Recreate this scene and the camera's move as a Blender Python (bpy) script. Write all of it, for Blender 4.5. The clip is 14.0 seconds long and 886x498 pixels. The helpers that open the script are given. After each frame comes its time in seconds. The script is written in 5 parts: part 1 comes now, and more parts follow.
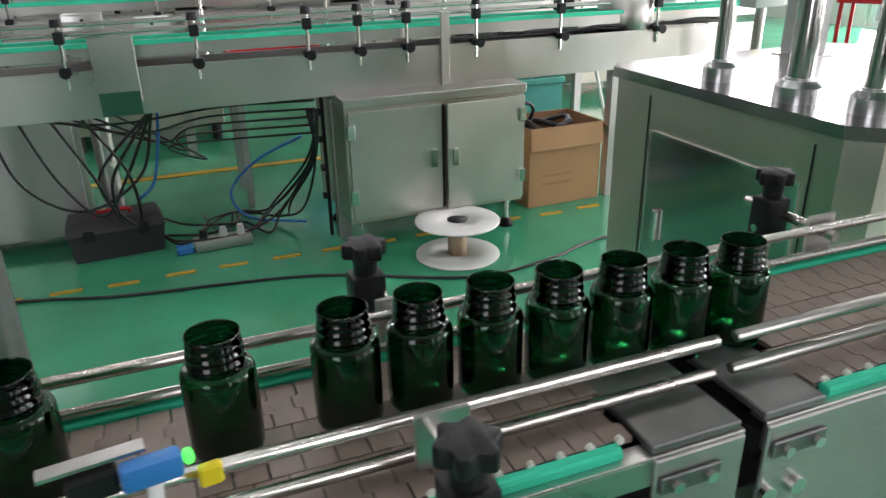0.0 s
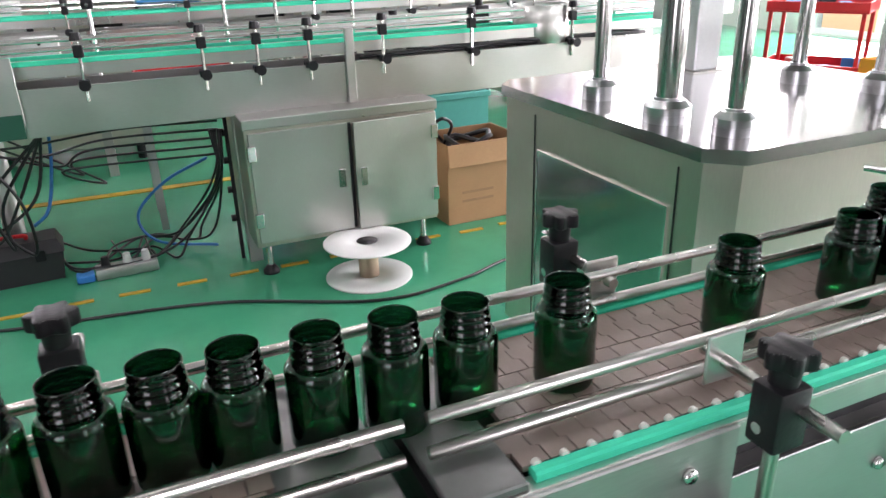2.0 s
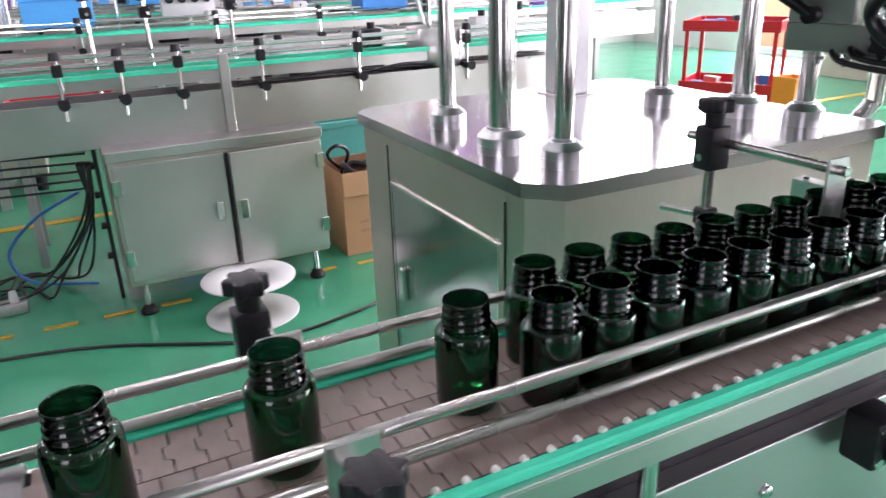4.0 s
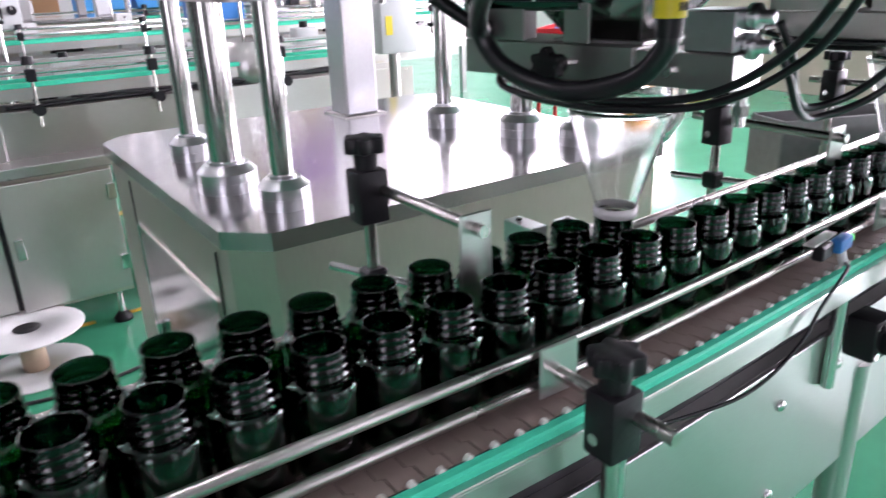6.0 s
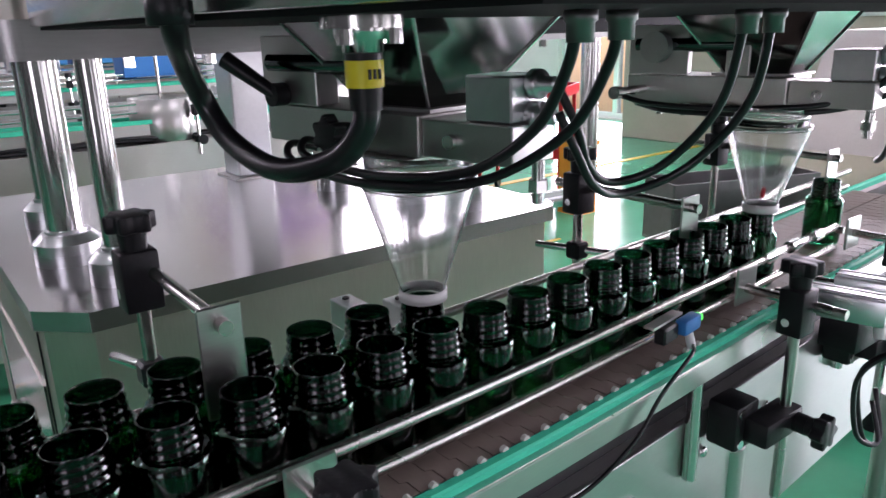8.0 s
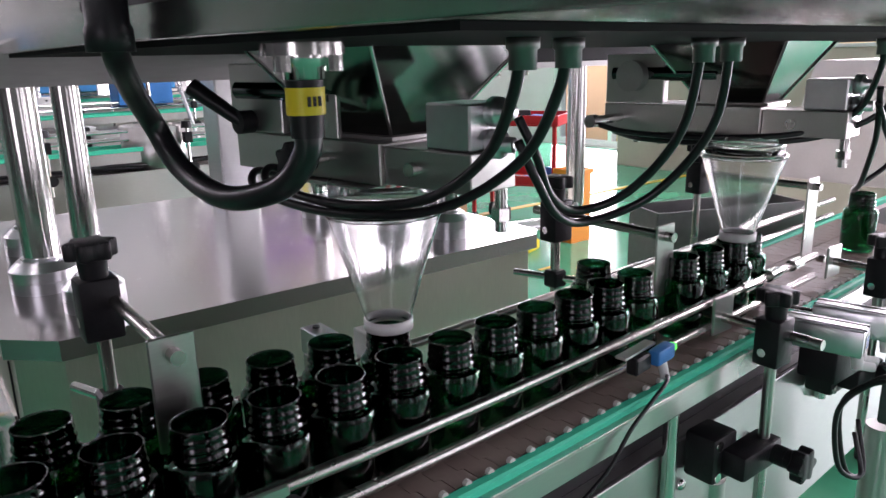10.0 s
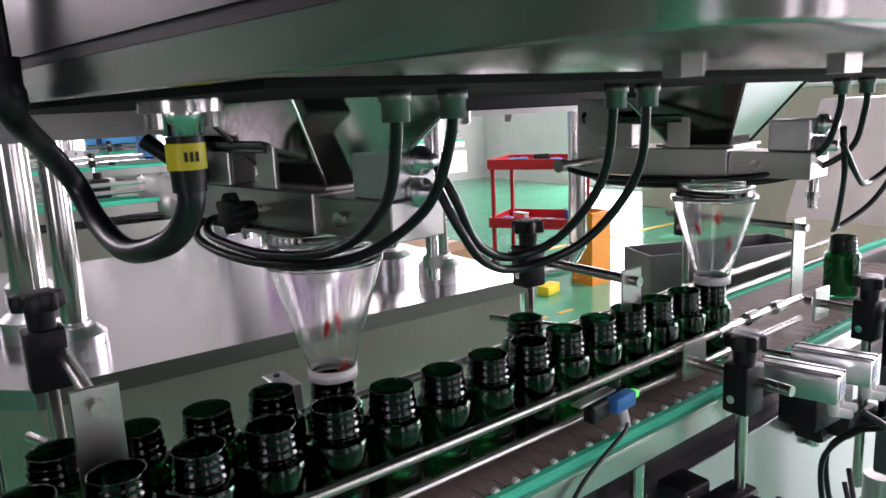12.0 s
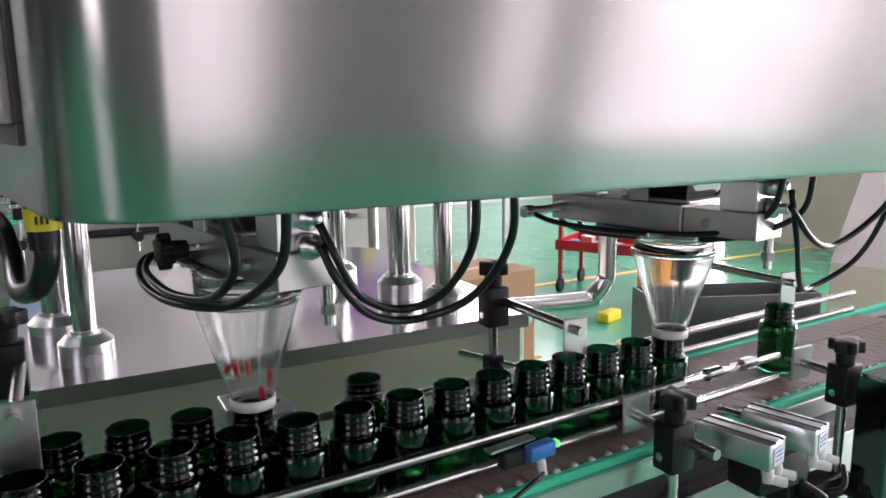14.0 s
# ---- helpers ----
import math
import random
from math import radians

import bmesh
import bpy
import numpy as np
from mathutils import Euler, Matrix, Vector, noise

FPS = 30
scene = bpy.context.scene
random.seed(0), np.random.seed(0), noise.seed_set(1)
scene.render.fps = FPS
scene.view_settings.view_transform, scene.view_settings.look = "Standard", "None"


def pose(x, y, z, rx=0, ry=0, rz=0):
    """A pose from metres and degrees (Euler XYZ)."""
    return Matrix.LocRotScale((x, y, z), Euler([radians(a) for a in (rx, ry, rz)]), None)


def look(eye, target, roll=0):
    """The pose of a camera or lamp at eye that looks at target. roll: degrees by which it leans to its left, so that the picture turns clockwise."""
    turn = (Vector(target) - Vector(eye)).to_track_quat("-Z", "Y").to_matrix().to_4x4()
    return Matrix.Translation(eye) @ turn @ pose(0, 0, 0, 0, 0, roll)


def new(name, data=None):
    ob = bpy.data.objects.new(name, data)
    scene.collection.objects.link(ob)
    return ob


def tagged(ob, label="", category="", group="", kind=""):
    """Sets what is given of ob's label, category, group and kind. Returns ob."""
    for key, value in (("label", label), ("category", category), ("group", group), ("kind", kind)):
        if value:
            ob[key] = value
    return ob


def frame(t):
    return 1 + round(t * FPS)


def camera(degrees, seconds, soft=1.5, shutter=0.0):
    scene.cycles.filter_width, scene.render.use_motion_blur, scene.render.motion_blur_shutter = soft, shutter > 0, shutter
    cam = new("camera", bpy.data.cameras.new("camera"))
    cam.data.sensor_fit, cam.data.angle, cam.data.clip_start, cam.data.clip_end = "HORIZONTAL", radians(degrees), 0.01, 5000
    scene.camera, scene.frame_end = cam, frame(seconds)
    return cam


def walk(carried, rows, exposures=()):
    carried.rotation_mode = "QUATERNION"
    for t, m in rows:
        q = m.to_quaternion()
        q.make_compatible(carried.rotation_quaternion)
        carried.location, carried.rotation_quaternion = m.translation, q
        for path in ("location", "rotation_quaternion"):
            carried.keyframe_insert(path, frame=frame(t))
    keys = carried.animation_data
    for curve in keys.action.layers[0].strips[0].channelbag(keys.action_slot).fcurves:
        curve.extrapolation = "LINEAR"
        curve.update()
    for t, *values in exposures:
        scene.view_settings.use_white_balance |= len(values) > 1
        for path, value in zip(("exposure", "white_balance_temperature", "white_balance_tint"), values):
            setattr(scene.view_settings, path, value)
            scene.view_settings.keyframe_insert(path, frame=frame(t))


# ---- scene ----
cam = camera(62.5, 14.0, 1.5, 0.4)
PATH = [
    (0, (0.626, 0.592, 1.169), (1.287, 2.306, 0.379), -1.2),
    (0.5, (0.698, 0.6, 1.171), (1.385, 2.296, 0.363), -1.0),
    (1, (0.768, 0.609, 1.17), (1.491, 2.288, 0.358), -1.4),
    (1.5, (0.823, 0.606, 1.171), (1.582, 2.274, 0.371), -1.0),
    (2, (0.878, 0.58, 1.18), (1.612, 2.273, 0.409), -1.6),
    (2.2, (0.913, 0.593, 1.175), (1.644, 2.286, 0.402), -1.3),
    (4.3, (1.235, 0.575, 1.169), (2.119, 2.22, 0.453), -2.2),
    (4.5, (1.267, 0.58, 1.163), (2.196, 2.2, 0.448), -2.1),
    (5, (1.363, 0.6, 1.147), (2.32, 2.201, 0.425), -2.1),
    (5.5, (1.468, 0.615, 1.143), (2.425, 2.205, 0.397), -2.6),
    (6, (1.561, 0.597, 1.157), (2.613, 2.141, 0.443), -2.1),
    (6.5, (1.621, 0.594, 1.16), (2.769, 2.082, 0.474), -2.1),
    (7, (1.673, 0.588, 1.155), (2.842, 2.068, 0.49), -2.6),
    (7.5, (1.71, 0.582, 1.154), (2.853, 2.099, 0.525), -1.9),
    (8, (1.746, 0.572, 1.153), (2.905, 2.095, 0.574), -1.5),
    (10.5, (1.784, 0.554, 1.15), (2.958, 2.099, 0.666), -1.4),
    (11, (1.802, 0.544, 1.147), (2.966, 2.106, 0.697), -1.7),
    (11.5, (1.819, 0.531, 1.148), (2.957, 2.119, 0.723), -2.2),
    (12, (1.84, 0.511, 1.152), (2.964, 2.119, 0.764), -2.6),
    (12.5, (1.854, 0.497, 1.154), (2.956, 2.128, 0.798), -2.6),
    (13, (1.886, 0.459, 1.162), (2.951, 2.115, 0.812), -2.6),
    (13.5, (1.939, 0.414, 1.177), (2.901, 2.13, 0.815), -1.2),
    (14, (1.964, 0.397, 1.188), (2.886, 2.138, 0.841), -0.7),
]
walk(cam, [(t, look(eye, target, roll)) for t, eye, target, roll in PATH],
     [(0.0, 0.12, 6900, 22), (0.5, 0.48, 6900, 22), (1.5, 0.68, 6850, 25), (4.5, 0.58, 6600, 37), (6.5, 0.35, 6500, 37), (7.5, -0.02, 6500, 37), (11.0, -0.15, 6750, 37), (14.0, -0.05, 6800, 36)])

# ---------------------------------------------------------------- world and light
world = bpy.data.worlds.new("sky")
scene.world = world
world.use_nodes = True
_n = world.node_tree.nodes
_sky = _n.new("ShaderNodeTexSky")
_sky.sky_type, _sky.sun_disc = "NISHITA", False
_sky.sun_elevation, _sky.sun_rotation = radians(38), radians(60)
world.node_tree.links.new(_sky.outputs["Color"], _n["Background"].inputs["Color"])
_n["Background"].inputs["Strength"].default_value = 0.12


# Area lamp standing in for daylight through an assumed opening.
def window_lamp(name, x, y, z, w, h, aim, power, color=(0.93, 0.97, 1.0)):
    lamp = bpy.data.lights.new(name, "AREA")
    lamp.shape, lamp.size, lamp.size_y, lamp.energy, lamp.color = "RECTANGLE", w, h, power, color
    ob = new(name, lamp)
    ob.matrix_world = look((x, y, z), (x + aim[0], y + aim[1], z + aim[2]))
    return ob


# ---------------------------------------------------------------- materials
def material(name, color, rough=0.5, metal=0.0, grain=0.0, scale=40.0, bump=0.0, stretch=(1, 1, 1), rough_var=0.0, stain=0.0, **more):
    m = bpy.data.materials.new(name)
    m.use_nodes = True
    nt = m.node_tree
    p = nt.nodes["Principled BSDF"]
    p.inputs["Roughness"].default_value, p.inputs["Metallic"].default_value = rough, metal
    p.inputs["Base Color"].default_value = (*color, 1)
    for key, value in more.items():
        p.inputs[key.replace("_", " ")].default_value = value
    if grain or bump or rough_var or stain:
        tc, mp, nz = nt.nodes.new("ShaderNodeTexCoord"), nt.nodes.new("ShaderNodeMapping"), nt.nodes.new("ShaderNodeTexNoise")
        mp.inputs["Scale"].default_value = stretch
        nz.inputs["Scale"].default_value, nz.inputs["Detail"].default_value = scale, 4
        nt.links.new(tc.outputs["Object"], mp.inputs["Vector"])
        nt.links.new(mp.outputs["Vector"], nz.inputs["Vector"])
        big = nt.nodes.new("ShaderNodeTexNoise")
        big.inputs["Scale"].default_value, big.inputs["Detail"].default_value = 3.0, 5
        nt.links.new(tc.outputs["Object"], big.inputs["Vector"])
        if grain or stain:
            r1 = nt.nodes.new("ShaderNodeMapRange")
            r1.inputs["To Min"].default_value, r1.inputs["To Max"].default_value = 1 - grain, 1 + grain
            nt.links.new(nz.outputs["Fac"], r1.inputs["Value"])
            r2 = nt.nodes.new("ShaderNodeMapRange")
            r2.inputs["From Min"].default_value, r2.inputs["From Max"].default_value = 0.3, 0.7
            r2.inputs["To Min"].default_value, r2.inputs["To Max"].default_value = 1 - stain, 1 + stain * 0.4
            nt.links.new(big.outputs["Fac"], r2.inputs["Value"])
            mul = nt.nodes.new("ShaderNodeMath")
            mul.operation = "MULTIPLY"
            nt.links.new(r1.outputs["Result"], mul.inputs[0])
            nt.links.new(r2.outputs["Result"], mul.inputs[1])
            vm = nt.nodes.new("ShaderNodeVectorMath")
            vm.operation = "SCALE"
            vm.inputs[0].default_value = color
            nt.links.new(mul.outputs["Value"], vm.inputs["Scale"])
            nt.links.new(vm.outputs["Vector"], p.inputs["Base Color"])
        if rough_var:
            r3 = nt.nodes.new("ShaderNodeMapRange")
            r3.inputs["From Min"].default_value, r3.inputs["From Max"].default_value = 0.3, 0.7
            r3.inputs["To Min"].default_value, r3.inputs["To Max"].default_value = max(0.02, rough - rough_var), rough + rough_var
            nt.links.new(big.outputs["Fac"], r3.inputs["Value"])
            nt.links.new(r3.outputs["Result"], p.inputs["Roughness"])
        if bump:
            b = nt.nodes.new("ShaderNodeBump")
            b.inputs["Strength"].default_value, b.inputs["Distance"].default_value = bump, 0.002
            nt.links.new(nz.outputs["Fac"], b.inputs["Height"])
            nt.links.new(b.outputs["Normal"], p.inputs["Normal"])
    return m


STEEL = material("brushed_steel", (0.60, 0.59, 0.57), 0.33, 1.0, 0.08, 60, 0.02, (1, 12, 12), 0.08, 0.12)
STEEL_V = material("brushed_steel_upright", (0.64, 0.60, 0.53), 0.42, 1.0, 0.08, 50, 0.10, (10, 10, 1), 0.08, 0.10)
STEEL_TOP = material("polished_table_steel", (0.50, 0.49, 0.485), 0.16, 1.0, 0.08, 60, 0.05, (14, 1, 1), 0.05, 0.10)
STEEL_DULL = material("dull_steel", (0.52, 0.51, 0.50), 0.42, 0.9, 0.10, 40, 0.12, (1, 8, 8), 0.08, 0.18)
SATIN = material("satin_housing_steel", (0.56, 0.545, 0.53), 0.19, 1.0, 0.05, 120, 0.0, (1, 1, 10), 0.05, 0.06)
SIDE_PLATE = material("dimmed_side_plate", (0.22, 0.215, 0.21), 0.30, 0.95, 0.10, 40, 0.02, (1, 1, 1), 0.08, 0.20)
HOPPER = material("polished_hopper_steel", (0.30, 0.30, 0.29), 0.09, 1.0, 0.08, 30, 0.0, (1, 1, 1), 0.04)
# UNDER puts the shade below the counting head into the colour.
UNDER = material("underside_shade_black", (0.012, 0.012, 0.013), 0.8, 0.0, 0.15, 40, 0.05, Specular_IOR_Level=0.15)
WALL_DARK = material("unseen_wall_dark", (0.05, 0.05, 0.05), 0.85, 0.0, 0.04, 30, 0.1, (1, 1, 1), 0.0, 0.08)
PANEL = material("satin_panel_steel", (0.60, 0.60, 0.59), 0.36, 1.0, 0.06, 60, 0.03, (1, 10, 10), 0.08, 0.14)
CHROME = material("turned_chrome", (0.74, 0.74, 0.72), 0.16, 1.0, 0.04, 30, 0.0, (1, 1, 1), 0.04)
ROD = material("satin_rod_steel", (0.60, 0.58, 0.55), 0.27, 1.0, 0.06, 40, 0.0, (1, 1, 1), 0.05, 0.12)
DULL_PLATE = material("worn_dark_plate", (0.26, 0.26, 0.26), 0.42, 0.85, 0.15, 60, 0.05, (1, 1, 1), 0.08, 0.25)
ALU = material("machined_aluminium", (0.72, 0.73, 0.74), 0.30, 1.0, 0.06, 120, 0.05)
DOOR = material("satin_door_steel", (0.60, 0.60, 0.57), 0.40, 1.0, 0.08, 60, 0.03, (10, 10, 1), 0.06, 0.10)
DARK_STEEL = material("dark_mirror_steel", (0.10, 0.12, 0.12), 0.12, 1.0, 0.1, 20, 0.0, (1, 1, 1), 0.05)
BLACK = material("black_nylon", (0.013, 0.013, 0.015), 0.40, 0.0, 0.2, 200, 0.15, Specular_IOR_Level=0.3)
RUBBER = material("black_cable_rubber", (0.012, 0.012, 0.014), 0.28, 0.0, 0.15, 80, 0.1)
# HOLLOW colours dark gaps and marks, and stands for shade in recesses.
HOLLOW = material("dark_parts_and_recess_shade", (0.022, 0.021, 0.024), 0.45, 0.2, 0.2, 30, 0.1)
GREEN_STRIP = material("green_wear_strip", (0.012, 0.68, 0.43), 0.55, 0.0, 0.06, 60, 0.08, (1, 6, 6), 0.05, 0.08, Specular_IOR_Level=0.25)
FLOOR_GREEN = material("green_epoxy_floor", (0.040, 0.34, 0.19), 0.15, 0.0, 0.05, 30, 0.03, (1, 1, 1), 0.06, 0.16)
YELLOW_TAPE = material("worn_yellow_tape", (0.62, 0.40, 0.03), 0.5, 0.0, 0.25, 60, 0.1, (1, 1, 1), 0.0, 0.35)
CHAIN = material("brown_acetal_chain", (0.27, 0.205, 0.18), 0.42, 0.0, 0.12, 90, 0.15, (1, 1, 1), 0.06, 0.15)
PIN = material("pale_hinge_pin", (0.74, 0.71, 0.66), 0.35, 0.0, 0.1, 100)
WHITE_PL = material("white_reel_plastic", (0.80, 0.80, 0.79), 0.45, 0.0, 0.03, 40, 0.05, (1, 1, 1), 0.05, 0.06)
CARD = material("brown_cardboard", (0.36, 0.20, 0.095), 0.75, 0.0, 0.10, 70, 0.15, (1, 1, 6), 0.0, 0.15)
CARD_PRINT = material("faded_carton_print", (0.27, 0.15, 0.075), 0.75, 0.0, 0.15, 70, 0.1)
REEL_CORE = material("tan_reel_core", (0.50, 0.38, 0.27), 0.6, 0.0, 0.1, 60, 0.1)
TOOLBOX = material("charcoal_toolbox", (0.030, 0.028, 0.032), 0.5, 0.0, 0.15, 80, 0.2)
RED = material("red_enamel", (0.60, 0.02, 0.025), 0.35, 0.0, 0.06, 50, 0.05, (1, 1, 1), 0.05, 0.12)
ORANGE = material("orange_crate_plastic", (0.85, 0.28, 0.02), 0.45, 0.0, 0.06, 50, 0.05, (1, 1, 1), 0.0, 0.1)
YELLOW = material("yellow_tag", (0.80, 0.62, 0.02), 0.45, 0.0, 0.06, 60, 0.05)
BLUE = material("blue_plastic", (0.02, 0.20, 0.55), 0.4, 0.0, 0.08, 50, 0.05)
SKYBLUE = material("light_blue_bin", (0.05, 0.38, 0.80), 0.45, 0.0, 0.08, 40, 0.05)
PURPLE = material("purple_panel", (0.22, 0.06, 0.36), 0.4, 0.0, 0.08, 40, 0.05)
GREY_BOX = material("pale_grey_enamel", (0.60, 0.62, 0.61), 0.45, 0.0, 0.05, 50, 0.05, (1, 1, 1), 0.05, 0.08)
WALL_GREY = material("unseen_wall_grey", (0.16, 0.16, 0.155), 0.8, 0.0, 0.04, 30, 0.1, (1, 1, 1), 0.0, 0.08)
WALL_WHITE = material("matt_pale_wall", (0.60, 0.60, 0.58), 0.85, 0.0, 0.03, 30, 0.1, (1, 1, 1), 0.0, 0.06)
CEIL_WHITE = material("grey_ceiling_panel", (0.36, 0.37, 0.37), 0.85, 0.0, 0.03, 20, 0.05)
WINDOW_WHITE = material("white_window_frame", (0.75, 0.76, 0.76), 0.4, 0.0, 0.03, 50, 0.02)
BEIGE = material("beige_wall_panel", (0.46, 0.40, 0.33), 0.8, 0.0, 0.04, 25, 0.1, (1, 1, 1), 0.0, 0.08)
DARK_GREEN = material("dark_green_panel", (0.012, 0.085, 0.055), 0.35, 0.0, 0.06, 30, 0.03)
BOTTLE = material("dark_green_bottle_plastic", (0.006, 0.25, 0.115), 0.02, 0.0, 0.0, Transmission_Weight=1.0, IOR=1.45)
# Same plastic, tinted darker for the light lost in the thicker neck wall.
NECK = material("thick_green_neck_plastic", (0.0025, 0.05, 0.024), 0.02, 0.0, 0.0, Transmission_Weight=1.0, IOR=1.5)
CLEAR = material("clear_funnel_plastic", (0.97, 0.975, 0.975), 0.08, 0.0, 0.0, Transmission_Weight=1.0, IOR=1.4)
CAPSULE = material("red_capsule_gelatin", (0.70, 0.03, 0.05), 0.25, 0.0, 0.05, 90)
GLASS = material("window_glass", (0.95, 0.97, 0.97), 0.02, 0.0, 0.0, Transmission_Weight=1.0, IOR=1.45)
LED_GREEN = material("green_sensor_lens", (0.02, 0.5, 0.08), 0.3, 0.0, 0.0, Emission_Color=(0.05, 1.0, 0.12, 1), Emission_Strength=1.2)
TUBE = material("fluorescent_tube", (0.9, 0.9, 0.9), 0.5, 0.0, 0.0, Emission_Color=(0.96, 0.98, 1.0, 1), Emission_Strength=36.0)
TEAL_BIN = material("teal_bin", (0.06, 0.36, 0.32), 0.5, 0.0, 0.08, 40, 0.05)
PAPER = material("white_paper_label", (0.75, 0.75, 0.73), 0.7, 0.0, 0.04, 60)


# ---------------------------------------------------------------- mesh helpers
def bx(bm, x0, x1, y0, y1, z0, z1, bevel=0.0, seg=1):
    made = bmesh.ops.create_cube(bm, size=1.0)
    for v in made["verts"]:
        v.co = Vector((x0 + (v.co.x + 0.5) * (x1 - x0), y0 + (v.co.y + 0.5) * (y1 - y0), z0 + (v.co.z + 0.5) * (z1 - z0)))
    if bevel:
        edges = list({e for v in made["verts"] for e in v.link_edges})
        bmesh.ops.bevel(bm, geom=edges, offset=bevel, segments=seg, profile=0.5, affect="EDGES")
    return bm


def cyl(bm, p0, p1, r, seg=20, r2=None):
    p0, p1 = Vector(p0), Vector(p1)
    axis = p1 - p0
    m = Matrix.Translation((p0 + p1) / 2) @ axis.to_track_quat("Z", "Y").to_matrix().to_4x4()
    bmesh.ops.create_cone(bm, cap_ends=True, segments=seg, radius1=r, radius2=r if r2 is None else r2, depth=axis.length, matrix=m)
    return bm


def lathe(bm, profile, seg=28, at=(0, 0, 0), closed=False):
    """Revolves (radius, height) pairs round the upright axis at 'at'."""
    rings = []
    for r, z in profile:
        if r < 1e-6:
            rings.append([bm.verts.new((at[0], at[1], at[2] + z))])
        else:
            rings.append([bm.verts.new((at[0] + r * math.cos(2 * math.pi * i / seg), at[1] + r * math.sin(2 * math.pi * i / seg), at[2] + z)) for i in range(seg)])
    pairs = list(zip(rings, rings[1:])) + ([(rings[-1], rings[0])] if closed else [])
    for a, b in pairs:
        for i in range(seg):
            j = (i + 1) % seg
            if len(a) == 1 and len(b) == 1:
                continue
            if len(a) == 1:
                bm.faces.new((a[0], b[j], b[i]))
            elif len(b) == 1:
                bm.faces.new((a[i], a[j], b[0]))
            else:
                bm.faces.new((a[i], a[j], b[j], b[i]))
    return bm


def tube(bm, points, r, seg=10, steps=8):
    """A round cable through the points, smoothed."""
    ps = [Vector(p) for p in points]
    if len(ps) > 2 and steps > 1:
        full = [ps[0] * 2 - ps[1]] + ps + [ps[-1] * 2 - ps[-2]]
        out = []
        for i in range(1, len(full) - 2):
            a, b, c, d = full[i - 1:i + 3]
            for k in range(steps):
                t = k / steps
                out.append(0.5 * ((2 * b) + (c - a) * t + (2 * a - 5 * b + 4 * c - d) * t * t + (3 * b - a - 3 * c + d) * t ** 3))
        ps = out + [ps[-1]]
    rings, side = [], None
    for i, p in enumerate(ps):
        way = (ps[min(i + 1, len(ps) - 1)] - ps[max(i - 1, 0)]).normalized()
        if side is None:
            side = way.orthogonal().normalized()
        side = (side - way * side.dot(way)).normalized()
        up = way.cross(side)
        rings.append([bm.verts.new(p + r * (math.cos(2 * math.pi * k / seg) * side + math.sin(2 * math.pi * k / seg) * up)) for k in range(seg)])
    for a, b in zip(rings, rings[1:]):
        for k in range(seg):
            bm.faces.new((a[k], a[(k + 1) % seg], b[(k + 1) % seg], b[k]))
    bm.faces.new(list(reversed(rings[0])))
    bm.faces.new(rings[-1])
    return bm


def prism(bm, outline, z0, z1, bevel=0.0):
    """An upright prism over a plan outline."""
    lo = [bm.verts.new((x, y, z0)) for x, y in outline]
    hi = [bm.verts.new((x, y, z1)) for x, y in outline]
    n = len(outline)
    faces = [bm.faces.new(list(reversed(lo))), bm.faces.new(hi)]
    faces += [bm.faces.new((lo[i], lo[(i + 1) % n], hi[(i + 1) % n], hi[i])) for i in range(n)]
    bmesh.ops.recalc_face_normals(bm, faces=faces)
    if bevel:
        bmesh.ops.bevel(bm, geom=list({e for f in faces for e in f.edges}), offset=bevel, segments=2, profile=0.5, affect="EDGES")
    return bm


def rounded(x0, x1, y0, y1, r, k=6):
    out = []
    for cx, cy, a in ((x1 - r, y1 - r, 0), (x0 + r, y1 - r, 90), (x0 + r, y0 + r, 180), (x1 - r, y0 + r, 270)):
        for i in range(k + 1):
            t = radians(a + 90 * i / k)
            out.append((cx + r * math.cos(t), cy + r * math.sin(t)))
    return out


def frustum(bm, a, za, b, zb):
    """A four-sided taper between two plan rectangles (x0, x1, y0, y1)."""
    def ring(q, z):
        return [bm.verts.new((q[0], q[2], z)), bm.verts.new((q[1], q[2], z)), bm.verts.new((q[1], q[3], z)), bm.verts.new((q[0], q[3], z))]
    lo, hi = ring(a, za), ring(b, zb)
    fs = [bm.faces.new(list(reversed(lo))), bm.faces.new(hi)] + [bm.faces.new((lo[i], lo[(i + 1) % 4], hi[(i + 1) % 4], hi[i])) for i in range(4)]
    bmesh.ops.recalc_face_normals(bm, faces=fs)
    return bm


def mesh_of(name, bm, mat, smooth=35):
    if smooth:
        for f in bm.faces:
            f.smooth = True
        for e in bm.edges:
            if len(e.link_faces) == 2 and e.calc_face_angle(0) > radians(smooth):
                e.smooth = False
    me = bpy.data.meshes.new(name)
    bm.to_mesh(me)
    bm.free()
    me.materials.append(mat)
    return me


def part(name, bm, mat, parent, label="", at=None):
    ob = new(name, mesh_of(name, bm, mat))
    ob.parent = parent
    if at is not None:
        ob.matrix_basis = at
    if label:
        tagged(ob, label)
    return ob


def shared(name, me, parent, at):
    ob = new(name, me)
    ob.parent = parent
    ob.matrix_basis = at
    return ob


def thing(name, label, category, group="", at=None, kind=""):
    ob = new(name)
    ob.empty_display_size = 0.05
    if at is not None:
        ob.matrix_basis = at
    return tagged(ob, label, category, group, kind)


def solid(name, bm, mat, label, category="", group="", kind="", at=None):
    ob = new(name, mesh_of(name, bm, mat))
    if at is not None:
        ob.matrix_basis = at
    return tagged(ob, label, category, group, kind)


def B():
    return bmesh.new()


